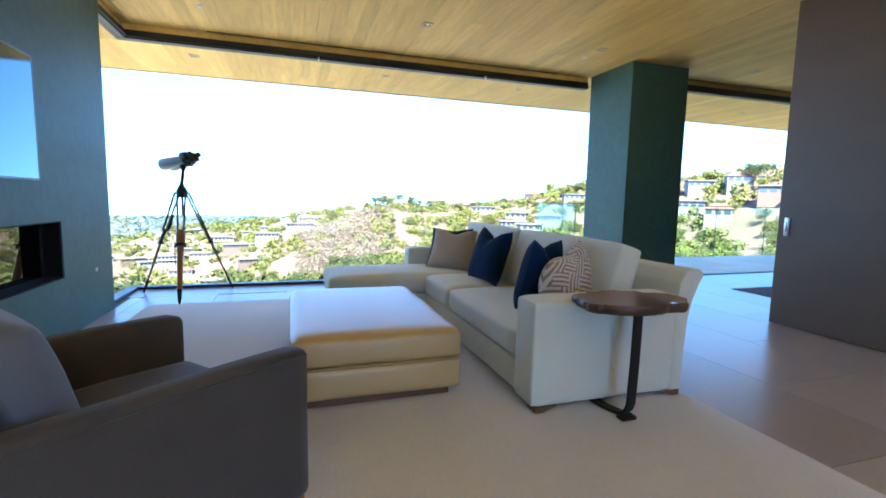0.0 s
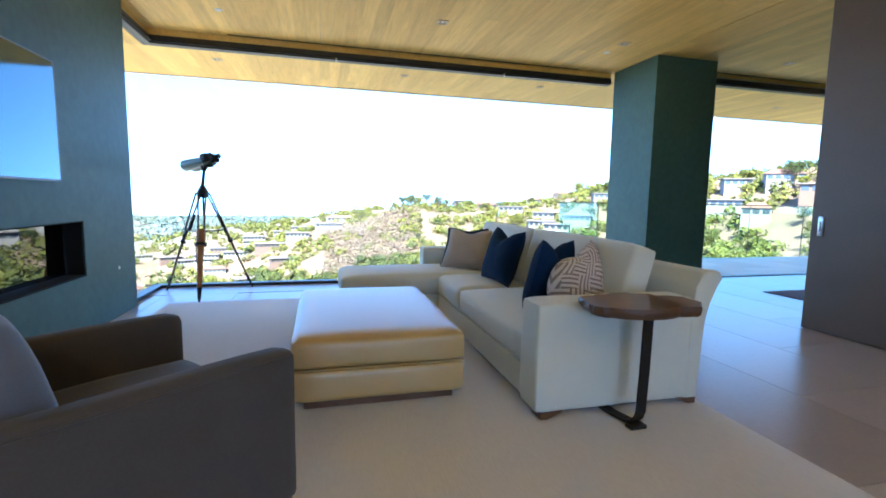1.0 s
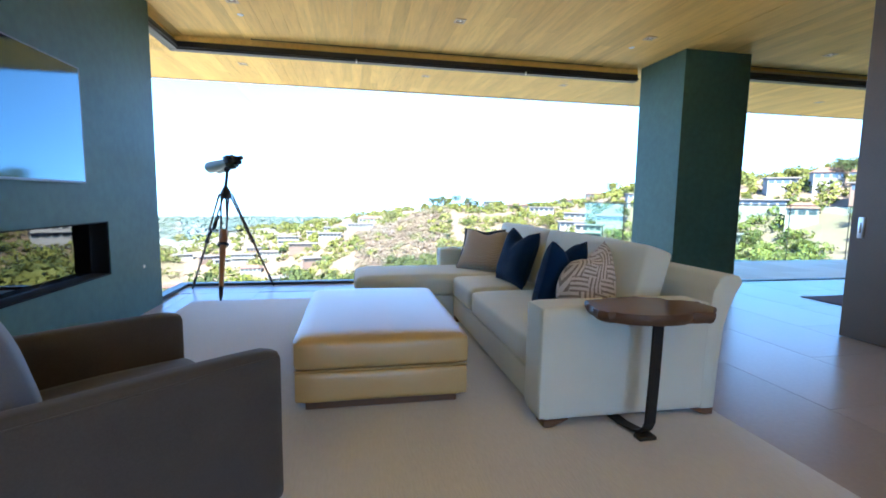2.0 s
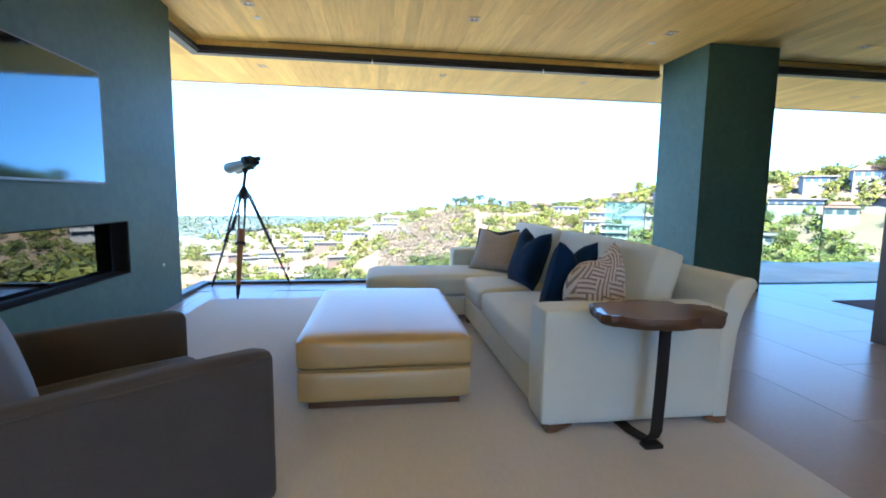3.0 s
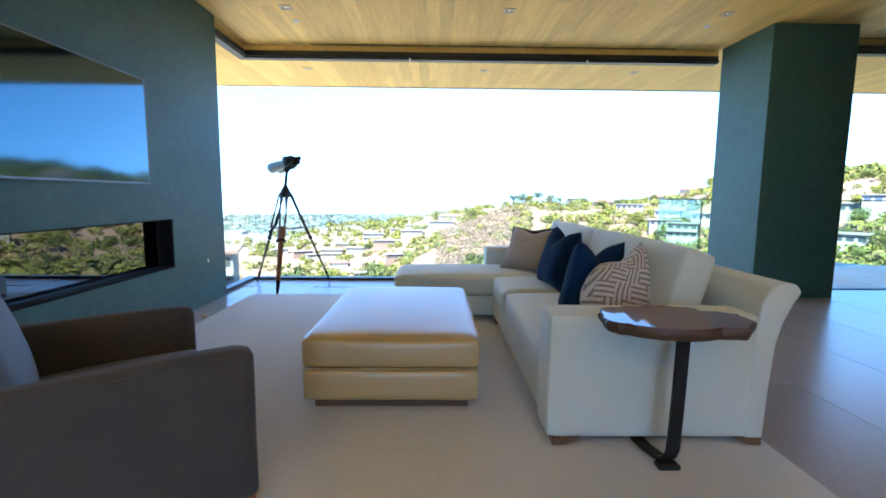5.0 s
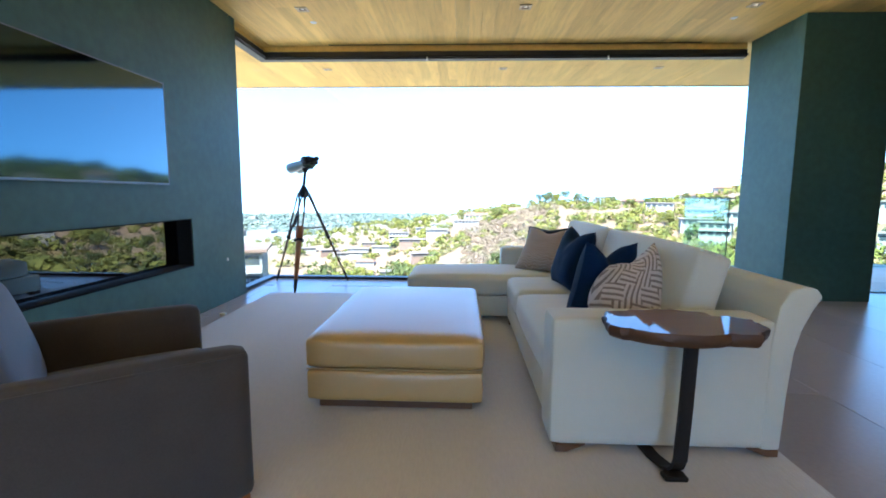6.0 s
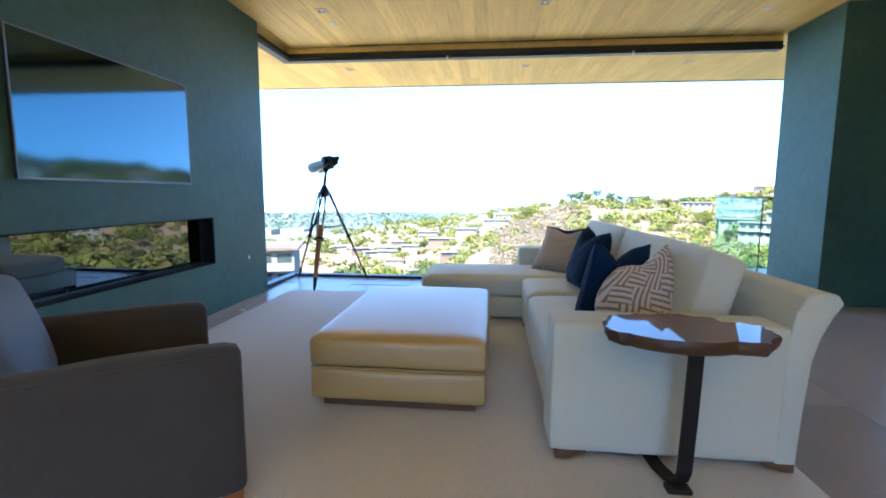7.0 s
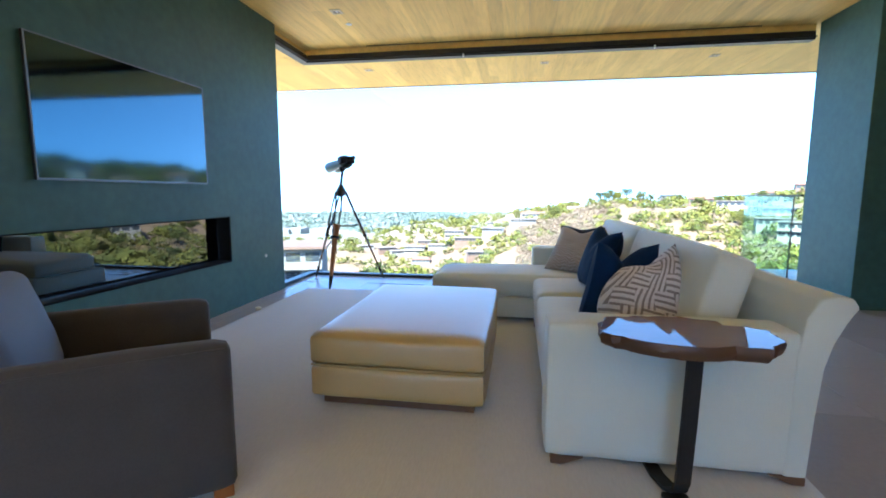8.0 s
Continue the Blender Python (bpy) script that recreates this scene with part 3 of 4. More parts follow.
def lean(bl, tl, tr):
    """The pose of a cushion whose lower left, upper left and upper right corners stand there."""
    bl, tl, tr = Vector(bl), Vector(tl), Vector(tr)
    x = (tr - tl).normalized()
    z = (tl - bl) - (tl - bl).dot(x) * x
    z.normalize()
    y = z.cross(x)
    o = (tl + tr) / 2 - z * (tl - bl).length
    return Matrix(((x.x, y.x, z.x, o.x), (x.y, y.y, z.y, o.y), (x.z, y.z, z.z, o.z), (0, 0, 0, 1)))


scatter("cream and brown maze-woven scatter cushion on the sofa", 0.50, 0.50, 0.22, 0.03, M_MAZE, lean((5.20, 3.38, 0.43), (5.26, 3.555, 0.865), (5.715, 3.70, 0.89)), 1, 0.135)
scatter("navy velvet scatter cushion with a dented top", 0.45, 0.50, 0.19, 0.11, M_NAVY, lean((5.20, 3.69, 0.44), (5.336, 3.643, 0.93), (5.690, 3.884, 0.905)), 2)
scatter("navy velvet scatter cushion leaning on the back", 0.50, 0.50, 0.19, 0.09, M_NAVY, lean((5.43, 5.03, 0.44), (5.585, 5.03, 0.93), (5.645, 4.60, 0.915)), 3)
scatter("beige rippled scatter cushion on the chaise", 0.52, 0.50, 0.18, 0.06, M_ZEBRA, lean((5.178, 5.65, 0.445), (5.368, 5.914, 0.87), (5.78, 5.60, 0.87)), 4)
scatter("dark navy scatter cushion behind a beige one", 0.52, 0.48, 0.14, 0.03, M_DARKNAVY, lean((5.19, 5.83, 0.445), (5.36, 6.03, 0.85), (5.78, 5.72, 0.86)), 5)


# ---- ottoman ----
def ottoman():
    o = thing("ottoman", (4.288, 4.158, 0), "large cream leather ottoman with a blue sheen, on a brown plinth", "ottoman")
    part("plinth", box(-0.42, -0.66, 0.012, 0.42, 0.66, 0.072, 0.004, 1), M_DARKWOOD, o, "brown recessed plinth")
    lo = puffed(0.955, 1.425, 0.181, 0.03, 0.0, 8, 0.008)
    lo.transform(pose(0, 0, 0.062))
    part("body", lo, M_LEATHER, o)
    up = puffed(0.962, 1.43, 0.17, 0.036, 0.024, 12, 0.009)
    up.transform(pose(0, 0, 0.244))
    part("cushion_top", up, M_LEATHER, o)
    seam = bmesh.new()
    x, y, z = 0.469, 0.704, 0.2435
    tube([(-x, -y, z), (x, -y, z), (x, y, z), (-x, y, z), (-x, -y, z)], 0.004, 6, seam, False)
    part("piping", seam, M_LEATHER, o)
    return o


ottoman()


# ---- armchair ----
def armchair():
    c = thing("armchair", (3.613, 3.029, 0), "taupe grey velvet armchair with slim arms and a loose cushion", "armchair", "", 39)
    w, d = 0.90, 0.93

    def at(bm, x, y, z, rx=0, ry=0, rz=0):
        bm.transform(pose(x, y, z, rx, ry, rz))
        return bm
    for sgn in (-1, 1):
        short = 0.03 if sgn > 0 else 0.0
        a = puffed(d - 0.02 - short, 0.105, 0.571, 0.036, 0.006, 10)
        part("arm", at(a, -(d + short) / 2, sgn * (w / 2 - 0.055), 0.055), M_GREY, c)
        e = tube([(-0.03 - short, sgn * (w / 2 - 0.004), 0.605), (-d + 0.05, sgn * (w / 2 - 0.004), 0.605)], 0.004, 6)
        part("piping", e, M_GREY, c)
    part("seat_base", box(-d + 0.02, -w / 2 + 0.11, 0.07, -0.03, w / 2 - 0.11, 0.25, 0.015, 2), M_GREY, c)
    part("seat_cushion", at(puffed(0.68, w - 0.23, 0.18, 0.045, 0.03, 9), -0.37, 0, 0.25), M_GREY, c)
    part("backrest", at(puffed(0.13, w, 0.70, 0.04, 0.01, 9), -d + 0.04, 0, 0.055, 0, -7, 0), M_GREY, c)
    part("back_cushion", at(puffed(0.47, w - 0.24, 0.13, 0.055, 0.045, 10), -0.805, 0, 0.60, 0, -75, 180), M_GREYBLUE, c, "slate grey loose back cushion")
    for x, y in ((-0.06, -w / 2 + 0.06), (-0.06, w / 2 - 0.06), (-d + 0.06, -w / 2 + 0.06), (-d + 0.06, w / 2 - 0.06)):
        part("foot", box(x - 0.035, y - 0.035, 0.012, x + 0.035, y + 0.035, 0.058, 0.004, 1), M_TRIPODWOOD, c, "brown wooden foot")


armchair()


# ---- side table ----
def side_table():
    t = thing("side_table", (5.53, 2.95, 0.012), "live-edge wooden slab side table on a bent black steel leg", "side table")
    rng = random.Random(8)
    n = 64
    outline = []
    for k in range(n):
        a = 2 * math.pi * k / n
        c, sn = math.cos(a), math.sin(a)
        r = (abs(c) ** 2.3 + abs(sn) ** 2.3) ** (-1 / 2.3)
        x, y = 0.315 * r * c, 0.195 * r * sn
        y *= 1 - (0.5 if sn > 0 else 0.1) * max(0, c) ** 1.5          # narrower at one end
        j = 0.04 * noise.noise(Vector((c * 2.6, sn * 2.6, 3.3))) + 0.03 * noise.noise(Vector((c * 6, sn * 7, 1.0)))
        outline.append((x + c * j, y + sn * j))
    bm = bmesh.new()
    levels = ((0.600, 0.93), (0.610, 0.975), (0.626, 1.004), (0.643, 1.0), (0.652, 0.982))
    rings = []
    for z, k in levels:
        rings.append([bm.verts.new((x * k + 0.008 * noise.noise(Vector((x * 24, y * 30, z * 90))), y * k + 0.008 * noise.noise(Vector((x * 24, y * 30, z * 90 + 7))), z)) for x, y in outline])
    for r0, r1 in zip(rings, rings[1:]):
        for i in range(n):
            bm.faces.new((r0[i], r0[(i + 1) % n], r1[(i + 1) % n], r1[i])).material_index = 1
    bm.faces.new(rings[-1])
    bm.faces.new(rings[0][::-1])
    bmesh.ops.recalc_face_normals(bm, faces=bm.faces[:])
    bm.transform(pose(0, 0, 0.008, 0, 0, -3))
    part("tabletop", bm, [M_SLAB, M_BARK], t, "varnished brown slab with natural bark edge")
    # one strip bent from base to post
    path = [(-0.05, 0.42, 0.012), (-0.03, 0.12, 0.012), (-0.008, 0.035, 0.014), (0.003, 0.0, 0.024), (0.008, -0.022, 0.046), (0.012, -0.036, 0.085), (0.02, -0.036, 0.30), (0.03, -0.03, 0.61)]
    bm = bmesh.new()
    rings = []
    pts = [Vector(p) for p in path]
    for k, p in enumerate(pts):
        d = (pts[min(k + 1, len(pts) - 1)] - pts[max(k - 1, 0)]).normalized()
        side = Vector((1, 0.1, 0)).normalized()
        up = side.cross(d).normalized()
        rings.append([bm.verts.new(p + side * i * 0.028 + up * j * 0.007) for i, j in ((-1, -1), (1, -1), (1, 1), (-1, 1))])
    for r0, r1 in zip(rings, rings[1:]):
        for i in range(4):
            bm.faces.new((r0[i], r0[(i + 1) % 4], r1[(i + 1) % 4], r1[i]))
    bm.faces.new(rings[0][::-1])
    bm.faces.new(rings[-1])
    bmesh.ops.recalc_face_normals(bm, faces=bm.faces[:])
    part("leg", bm, M_STEEL, t, "bent black steel strip", False)
    part("foot_pad", box(-0.05, -0.055, 0.0, 0.045, 0.0, 0.022, 0.005, 1), M_STEEL, t)
    part("mounting_plate", box(-0.06, -0.10, 0.603, 0.12, 0.10, 0.6085), M_STEEL, t)


side_table()


# ---- binoculars on a tripod ----
def tripod():
    hub = Vector((2.63, 6.94, 1.20))
    feet = [Vector((2.14, 7.17, 0.0)), Vector((2.68, 6.37, 0.0)), Vector((3.10, 7.25, 0.0))]
    t = thing("tripod", (0, 0, 0), "tall antique tripod of teak and dark bronze by the window", "tripod")
    t.matrix_basis = pose(hub.x, hub.y, 0)
    base = Vector((hub.x, hub.y, 0))
    ends = []
    for k, f in enumerate(feet):
        f = f - base
        h = Vector((0, 0, 1.19)) + Vector((f.x, f.y, 0)).normalized() * 0.055
        d = (f - h).normalized()
        side = d.cross(Vector((0, 0, 1))).normalized()
        mid = h.lerp(f, 0.37)
        leg = bmesh.new()
        for sg in (-1, 1):
            tube([h + side * sg * 0.042, mid + side * sg * 0.028], 0.0118, 8, leg)
        wide = 0.084 if k == 1 else 0.038
        low = h.lerp(f, 0.87)
        tip = tube([low, low.lerp(f, 0.6), f], [0.026 if k == 1 else 0.018, 0.02 if k == 1 else 0.014, 0.007], 8)
        lg = part("leg", leg, M_BRONZE, t, "pair of dark bronze rods")
        lower = bmesh.new()
        tube([mid - d * 0.02, mid + d * 0.15, mid + d * 0.165, low], [wide * 0.58, wide * 0.56, wide * 0.42, wide * 0.3], 8, lower)
        part("lower_leg", lower, M_TRIPODWOOD if k == 1 else M_DARKWOOD, lg, "orange-brown teak lower leg" if k == 1 else "slim dark lower leg")
        part("spike", tip, M_STEEL, lg)
        clamp = tube([mid + d * 0.14, mid + d * 0.165], wide * 0.75, 10)
        part("clamp", clamp, M_STEEL, lg)
        ends.append(mid)
    for a, b in ((0, 1), (1, 2), (2, 0)):
        part("spreader", tube([ends[a], (ends[a] + ends[b]) / 2 - Vector((0, 0, 0.015)), ends[b]], 0.006, 8), M_BRONZE, t)
    part("crown", tube([(0, 0, 1.13), (0, 0, 1.17), (0, 0, 1.21), (0, 0, 1.25), (0, 0, 1.28)], [0.045, 0.062, 0.06, 0.038, 0.022], 14), M_STEEL, t)
    part("centre_post", tube([(0, 0, 0.92), (0, 0, 1.14)], 0.012, 8), M_STEEL, t)
    part("column", tube([(0, 0, 1.27), (0.02, 0.02, 1.46)], [0.02, 0.017], 10), M_STEEL, t)
    strap = tube([ends[0] + Vector((0.10, -0.02, 0.18)), ends[0] + Vector((0.06, -0.02, 0.04)), ends[0] + Vector((-0.02, -0.03, -0.06)), ends[0] + Vector((-0.045, -0.03, -0.13)), ends[0] + Vector((-0.01, -0.03, -0.16))], 0.014, 8)
    part("strap", strap, M_STEEL, t, "dark strap tied round a leg")
    part("hanging_cord", tube([ends[0] + Vector((0.10, -0.02, -0.14)), ends[0] + Vector((0.098, -0.02, -0.40))], 0.006, 6), M_STEEL, t)

    b = thing("binoculars", (2.65, 6.96, 1.448), "big grey-green antique binoculars on the tripod", "binoculars", "", 143)
    b.scale = (0.87, 0.87, 0.87)
    part("yoke", tube([(0, 0, 0.0), (0, 0, 0.05)], [0.03, 0.045], 12), M_STEEL, b)
    part("cross_plate", box(-0.10, -0.08, 0.045, 0.10, 0.08, 0.062, 0.006, 2), M_STEEL, b)
    tilt = -10
    for y in (-0.07, 0.07):
        m = pose(0, y, 0.105, 0, -tilt, 0)
        bm = tube([(-0.10, 0, 0), (0.0, 0, 0), (0.17, 0, 0), (0.265, 0, 0), (0.275, 0, 0)], [0.05, 0.062, 0.076, 0.08, 0.075], 20)
        bm.transform(m)
        tb = part("barrel", bm, M_OPTIC, b)
        ln = tube([(0.2755, 0, 0), (0.2775, 0, 0)], 0.066, 20)
        ln.transform(m)
        part("objective_lens", ln, M_LENS, tb)
        pr = box(-0.17, -0.05, -0.02, -0.06, 0.05, 0.09, 0.022, 3)
        pr.transform(m)
        part("prism_housing", pr, M_STEEL, tb)
        ey = tube([(-0.15, 0, 0.055), (-0.185, 0, 0.055), (-0.19, 0, 0.055), (-0.215, 0, 0.055)], [0.028, 0.026, 0.034, 0.032], 16)
        ey.transform(m)
        part("eyepiece", ey, M_STEEL, tb)
    kn = tube([(-0.12, -0.03, 0.20), (-0.12, 0.03, 0.20)], 0.024, 12)
    part("focus_knob", kn, M_STEEL, b)
    part("bridge", box(-0.15, -0.05, 0.13, -0.08, 0.05, 0.18, 0.012, 2), M_STEEL, b)


tripod()


# ---- the hills ----
CX, CY = 5.0, 2.0
KNOTS_AZ = (-180, -60, -30, -18, -8, 0, 10, 20, 30, 45, 55, 80, 120, 180)
KNOTS_UP = (-3.0, -6.0, -6.2, -5.9, -4.6, -3.0, -1.7, -1.0, 0.3, 2.7, 3.9, 5.0, 3.0, -3.0)
KNOTS_FAR = (400, 600, 620, 560, 460, 400, 370, 380, 360, 300, 270, 260, 300, 400)


def smooth(a, b, v):
    k = max(0.0, min(1.0, (v - a) / (b - a)))
    return k * k * (3 - 2 * k)


def land(x, y):
    """The height of the ground: the house's knoll, the canyon before it, a ridge across it, and the plain."""
    dx, dy = x - CX, y - CY
    d = math.hypot(dx, dy)
    az = math.degrees(math.atan2(dx, dy))
    up, far = float(np.interp(az, KNOTS_AZ, KNOTS_UP)), float(np.interp(az, KNOTS_AZ, KNOTS_FAR))
    ridge = 1.2 + far * math.tan(radians(up))
    front = smooth(-75, -55, az) * (1 - smooth(100, 125, az))
    start = 5.6 + 8.5 * smooth(33, 42, az)
    valley_d = 0.36 * far
    valley = min(-0.21 * valley_d, ridge - 20) if az < 25 else min(-0.15 * valley_d - 4, ridge - 14)
    near = -0.4 - 3.0 * smooth(start, start + 3, d) * front
    z = near + (valley * front - 3 * (1 - front) - near) * smooth(start + 2, valley_d, d)
    z += (ridge - valley) * smooth(valley_d, far, d) * front
    drop = smooth(far * 1.02, 1900, d)
    z += (-192 - ridge) * drop * front + (-192) * drop * (1 - front)
    rough = smooth(25, 120, d) * (1 - smooth(1100, 1900, d))
    z += rough * (9 * noise.noise(Vector((x / 95, y / 95, 0.3))) + 4 * noise.noise(Vector((x / 37, y / 37, 4.0))))
    return z


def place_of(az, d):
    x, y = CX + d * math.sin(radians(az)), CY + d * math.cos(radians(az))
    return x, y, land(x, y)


def ground():
    rings = [0.0] + [4 * (1.0545 ** k) for k in range(134)]
    rings = [r for r in rings if r < 4700] + [4700]
    azs = [-180 + 6 * k for k in range(20)] + [-60 + 0.9 * k for k in range(156)] + [80 + 5 * k for k in range(20)]
    verts, faces = [], []
    for r in rings:
        for a in azs:
            verts.append(place_of(a, max(r, 0.05)))
    na = len(azs)
    for i in range(len(rings) - 1):
        for j in range(na):
            k = (j + 1) % na
            faces.append((i * na + j, i * na + k, (i + 1) * na + k, (i + 1) * na + j))
    me = bpy.data.meshes.new("ground")
    me.from_pydata(verts, [], faces)
    me.polygons.foreach_set("use_smooth", [True] * len(me.polygons))
    m, n, l, b = nodes_of("dry_hillside")
    v = coords(n, l, (1, 1, 1))
    a, c, f = noise_of(n, l, v, 0.012, 5, 0.6), noise_of(n, l, v, 0.06, 5, 0.65), noise_of(n, l, v, 0.6, 4)
    col = ramp(n, l, a, [(0.32, (0.082, 0.0697, 0.0369)), (0.48, (0.139, 0.0943, 0.0615)), (0.6, (0.172, 0.107, 0.082)), (0.75, (0.0984, 0.0779, 0.041))])
    col = mixed(n, l, 0.5, col, ramp(n, l, c, [(0.35, (0.0574, 0.0615, 0.0246)), (0.55, (0.131, 0.0902, 0.0574)), (0.7, (0.18, 0.115, 0.0902))]))
    col = mixed(n, l, 0.3, col, ramp(n, l, f, [(0.3, (0.0574, 0.0451, 0.0287)), (0.7, (0.139, 0.102, 0.0697))]))
    # graded pale gravel past the terrace, carried on unseen round the house to brighten the ceiling
    off, far_of, near_of = n.new("ShaderNodeVectorMath"), n.new("ShaderNodeVectorMath"), n.new("ShaderNodeMapRange")
    off.operation, far_of.operation = "SUBTRACT", "LENGTH"
    off.inputs[1].default_value = (CX, CY, 0)
    l.new(v, off.inputs[0])
    l.new(off.outputs[0], far_of.inputs[0])
    l.new(far_of.outputs["Value"], near_of.inputs[0])
    for i, w in ((1, 22.0), (2, 34.0), (3, 1.0), (4, 0.0)):
        near_of.inputs[i].default_value = w
    col = mixed(n, l, near_of.outputs[0], col, ramp(n, l, noise_of(n, l, v, 3.0, 5), [(0.3, (0.26, 0.24, 0.215)), (0.7, (0.36, 0.335, 0.3))]))
    # the wooded plain far off, its ground colour paled bluish for haze
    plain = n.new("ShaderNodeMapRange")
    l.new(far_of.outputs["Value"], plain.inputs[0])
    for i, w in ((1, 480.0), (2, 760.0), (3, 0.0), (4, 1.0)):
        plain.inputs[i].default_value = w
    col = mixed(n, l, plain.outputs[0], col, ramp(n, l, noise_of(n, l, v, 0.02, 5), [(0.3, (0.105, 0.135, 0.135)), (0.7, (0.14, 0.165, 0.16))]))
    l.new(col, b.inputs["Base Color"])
    b.inputs["Roughness"].default_value = 0.95
    bumped(n, l, b, f, 0.6, 0.5)
    me.materials.append(m)
    return tagged(new("ground", me), "dry tan hillsides falling to a wide plain", "ground", "", "structure")


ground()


def foliage(name, stops, size=0.25):
    """Leaves whose tone changes from bush to bush, and a little from spray to spray."""
    m, n, l, b = nodes_of(name)
    isl = n.new("ShaderNodeNewGeometry").outputs["Random Per Island"]
    rnd = n.new("ShaderNodeObjectInfo").outputs["Random"]
    broad = noise_of(n, l, coords(n, l, (1, 1, 1)), size, 2.0, 0.5)
    col = ramp(n, l, broad, stops)
    col = mixed(n, l, 1.0, col, ramp(n, l, isl, [(0.0, (0.78, 0.8, 0.74)), (1.0, (1.0, 1.0, 1.0))]), "MULTIPLY")
    col = mixed(n, l, 1.0, col, ramp(n, l, rnd, [(0.0, (0.6, 0.68, 0.6)), (0.5, (0.9, 0.95, 0.9)), (1.0, (1.0, 0.9, 0.6))]), "MULTIPLY")
    l.new(col, b.inputs["Base Color"])
    b.inputs["Roughness"].default_value = 0.75
    b.inputs["Specular IOR Level"].default_value = 0.15
    return m


M_LEAF = [foliage("olive_leaves", [(0.3, (0.052, 0.065, 0.0234)), (0.7, (0.111, 0.12, 0.039))]), foliage("dark_leaves", [(0.3, (0.0286, 0.0442, 0.0234)), (0.7, (0.065, 0.0858, 0.0416))]),
          foliage("yellow_leaves", [(0.3, (0.0975, 0.104, 0.0182)), (0.7, (0.156, 0.156, 0.0286))]), foliage("dry_leaves", [(0.3, (0.111, 0.0806, 0.0468)), (0.7, (0.182, 0.13, 0.078))])]
M_SCRUB = foliage("scrub_leaves", [(0.28, (0.0351, 0.0546, 0.0234)), (0.42, (0.0806, 0.0936, 0.0312)), (0.52, (0.13, 0.13, 0.0364)), (0.6, (0.065, 0.0806, 0.0286)), (0.74, (0.156, 0.117, 0.0715))], 0.11)
M_DRYBRUSH = foliage("dry_brush_leaves", [(0.3, (0.125, 0.09, 0.074)), (0.5, (0.165, 0.12, 0.102)), (0.75, (0.1, 0.098, 0.052))], 0.14)
M_TRUNK = surface("bark", (0.14, 0.1, 0.07), 0.9, fine=30, vary=0.25, bump=0.4)


def clump(centre, radius, count, size, gen, squash=0.75, up=0.0):
    """Corners of small leaf sprays, four to a spray, facing outwards over a lumpy ball: an array of count x 4 x 3."""
    p = gen.normal(size=(count, 3))
    p /= np.linalg.norm(p, axis=1, keepdims=True)
    face = p + gen.normal(size=(count, 3)) * 0.45 + np.array((0, 0, up))
    lump = 1 + 0.22 * np.sin(p[:, :1] * 4.1 + centre[0]) * np.sin(p[:, 1:2] * 3.7 + centre[1]) + 0.12 * np.sin(p[:, 2:] * 6 + centre[0])
    q = p * lump * gen.uniform(0.72, 1.0, (count, 1)) * radius * np.array((1, 1, squash)) + np.array(centre)
    a = np.cross(face, gen.normal(size=(count, 3)))
    a /= np.linalg.norm(a, axis=1, keepdims=True)
    b = np.cross(face, a)
    b /= np.linalg.norm(b, axis=1, keepdims=True)
    k = size * gen.uniform(0.6, 1.4, (count, 1))
    return np.stack((q - a * k, q + b * k * 0.6, q + a * k, q - b * k * 0.6), axis=1)


def leaf_mesh(name, clumps, material):
    """One mesh of four-cornered leaf sprays."""
    pts = np.concatenate(clumps).reshape(-1, 3).astype(np.float32)
    n = len(pts) // 4
    me = bpy.data.meshes.new(name)
    me.vertices.add(4 * n)
    me.vertices.foreach_set("co", pts.ravel())
    me.loops.add(4 * n)
    me.loops.foreach_set("vertex_index", np.arange(4 * n, dtype=np.int32))
    me.polygons.add(n)
    me.polygons.foreach_set("loop_start", np.arange(0, 4 * n, 4, dtype=np.int32))
    me.update(calc_edges=True)
    me.materials.append(material)
    return me


def tree(kind, height, spread, seed, label):
    rng = random.Random(seed)
    t = thing("tree", (0, 0, -80), label, "tree", "trees on the hillside")
    tr = bmesh.new()
    tube([(0, 0, -0.6), (0.05 * height * rng.uniform(-1, 1), 0, height * 0.25), (0.04 * height * rng.uniform(-1, 1), 0.03 * height, height * 0.55)], [0.045 * height, 0.03 * height, 0.014 * height], 7, tr)
    balls = []
    tall = kind == "cypress"
    for k in range(9):
        a = 2 * math.pi * k / 9 + rng.uniform(-0.3, 0.3)
        r = spread * rng.uniform(0.25, 0.62) * (0.4 if tall else 1)
        z = height * (0.2 + 0.085 * k if tall else rng.uniform(0.42, 0.86))
        c = Vector((r * math.cos(a), r * math.sin(a), z))
        balls.append((c, spread * rng.uniform(0.26, 0.46)))
        tube([(0, 0, height * 0.3), c * 0.6 + Vector((0, 0, height * 0.12)), c], [0.012 * height, 0.008 * height, 0.003 * height], 5, tr)
    part("trunk", tr, M_TRUNK, t)
    gen = np.random.default_rng(seed)
    crown = [clump(c, r, 190, spread * 0.05, gen) for c, r in balls]
    crown.append(clump((0, 0, height * 0.68), spread * 0.45, 240, spread * 0.05, gen))
    part_ob = new("crown", leaf_mesh("crown", crown, M_LEAF[{"oak": 0, "pine": 1, "acacia": 2, "dry": 3, "cypress": 1}[kind]]))
    part_ob.parent = t
    return t


def bare(az, d):
    """The dry pink slope on the ridge's flank, where little grows."""
    return 0.5 < az < 10.5 and 190 < d < 352


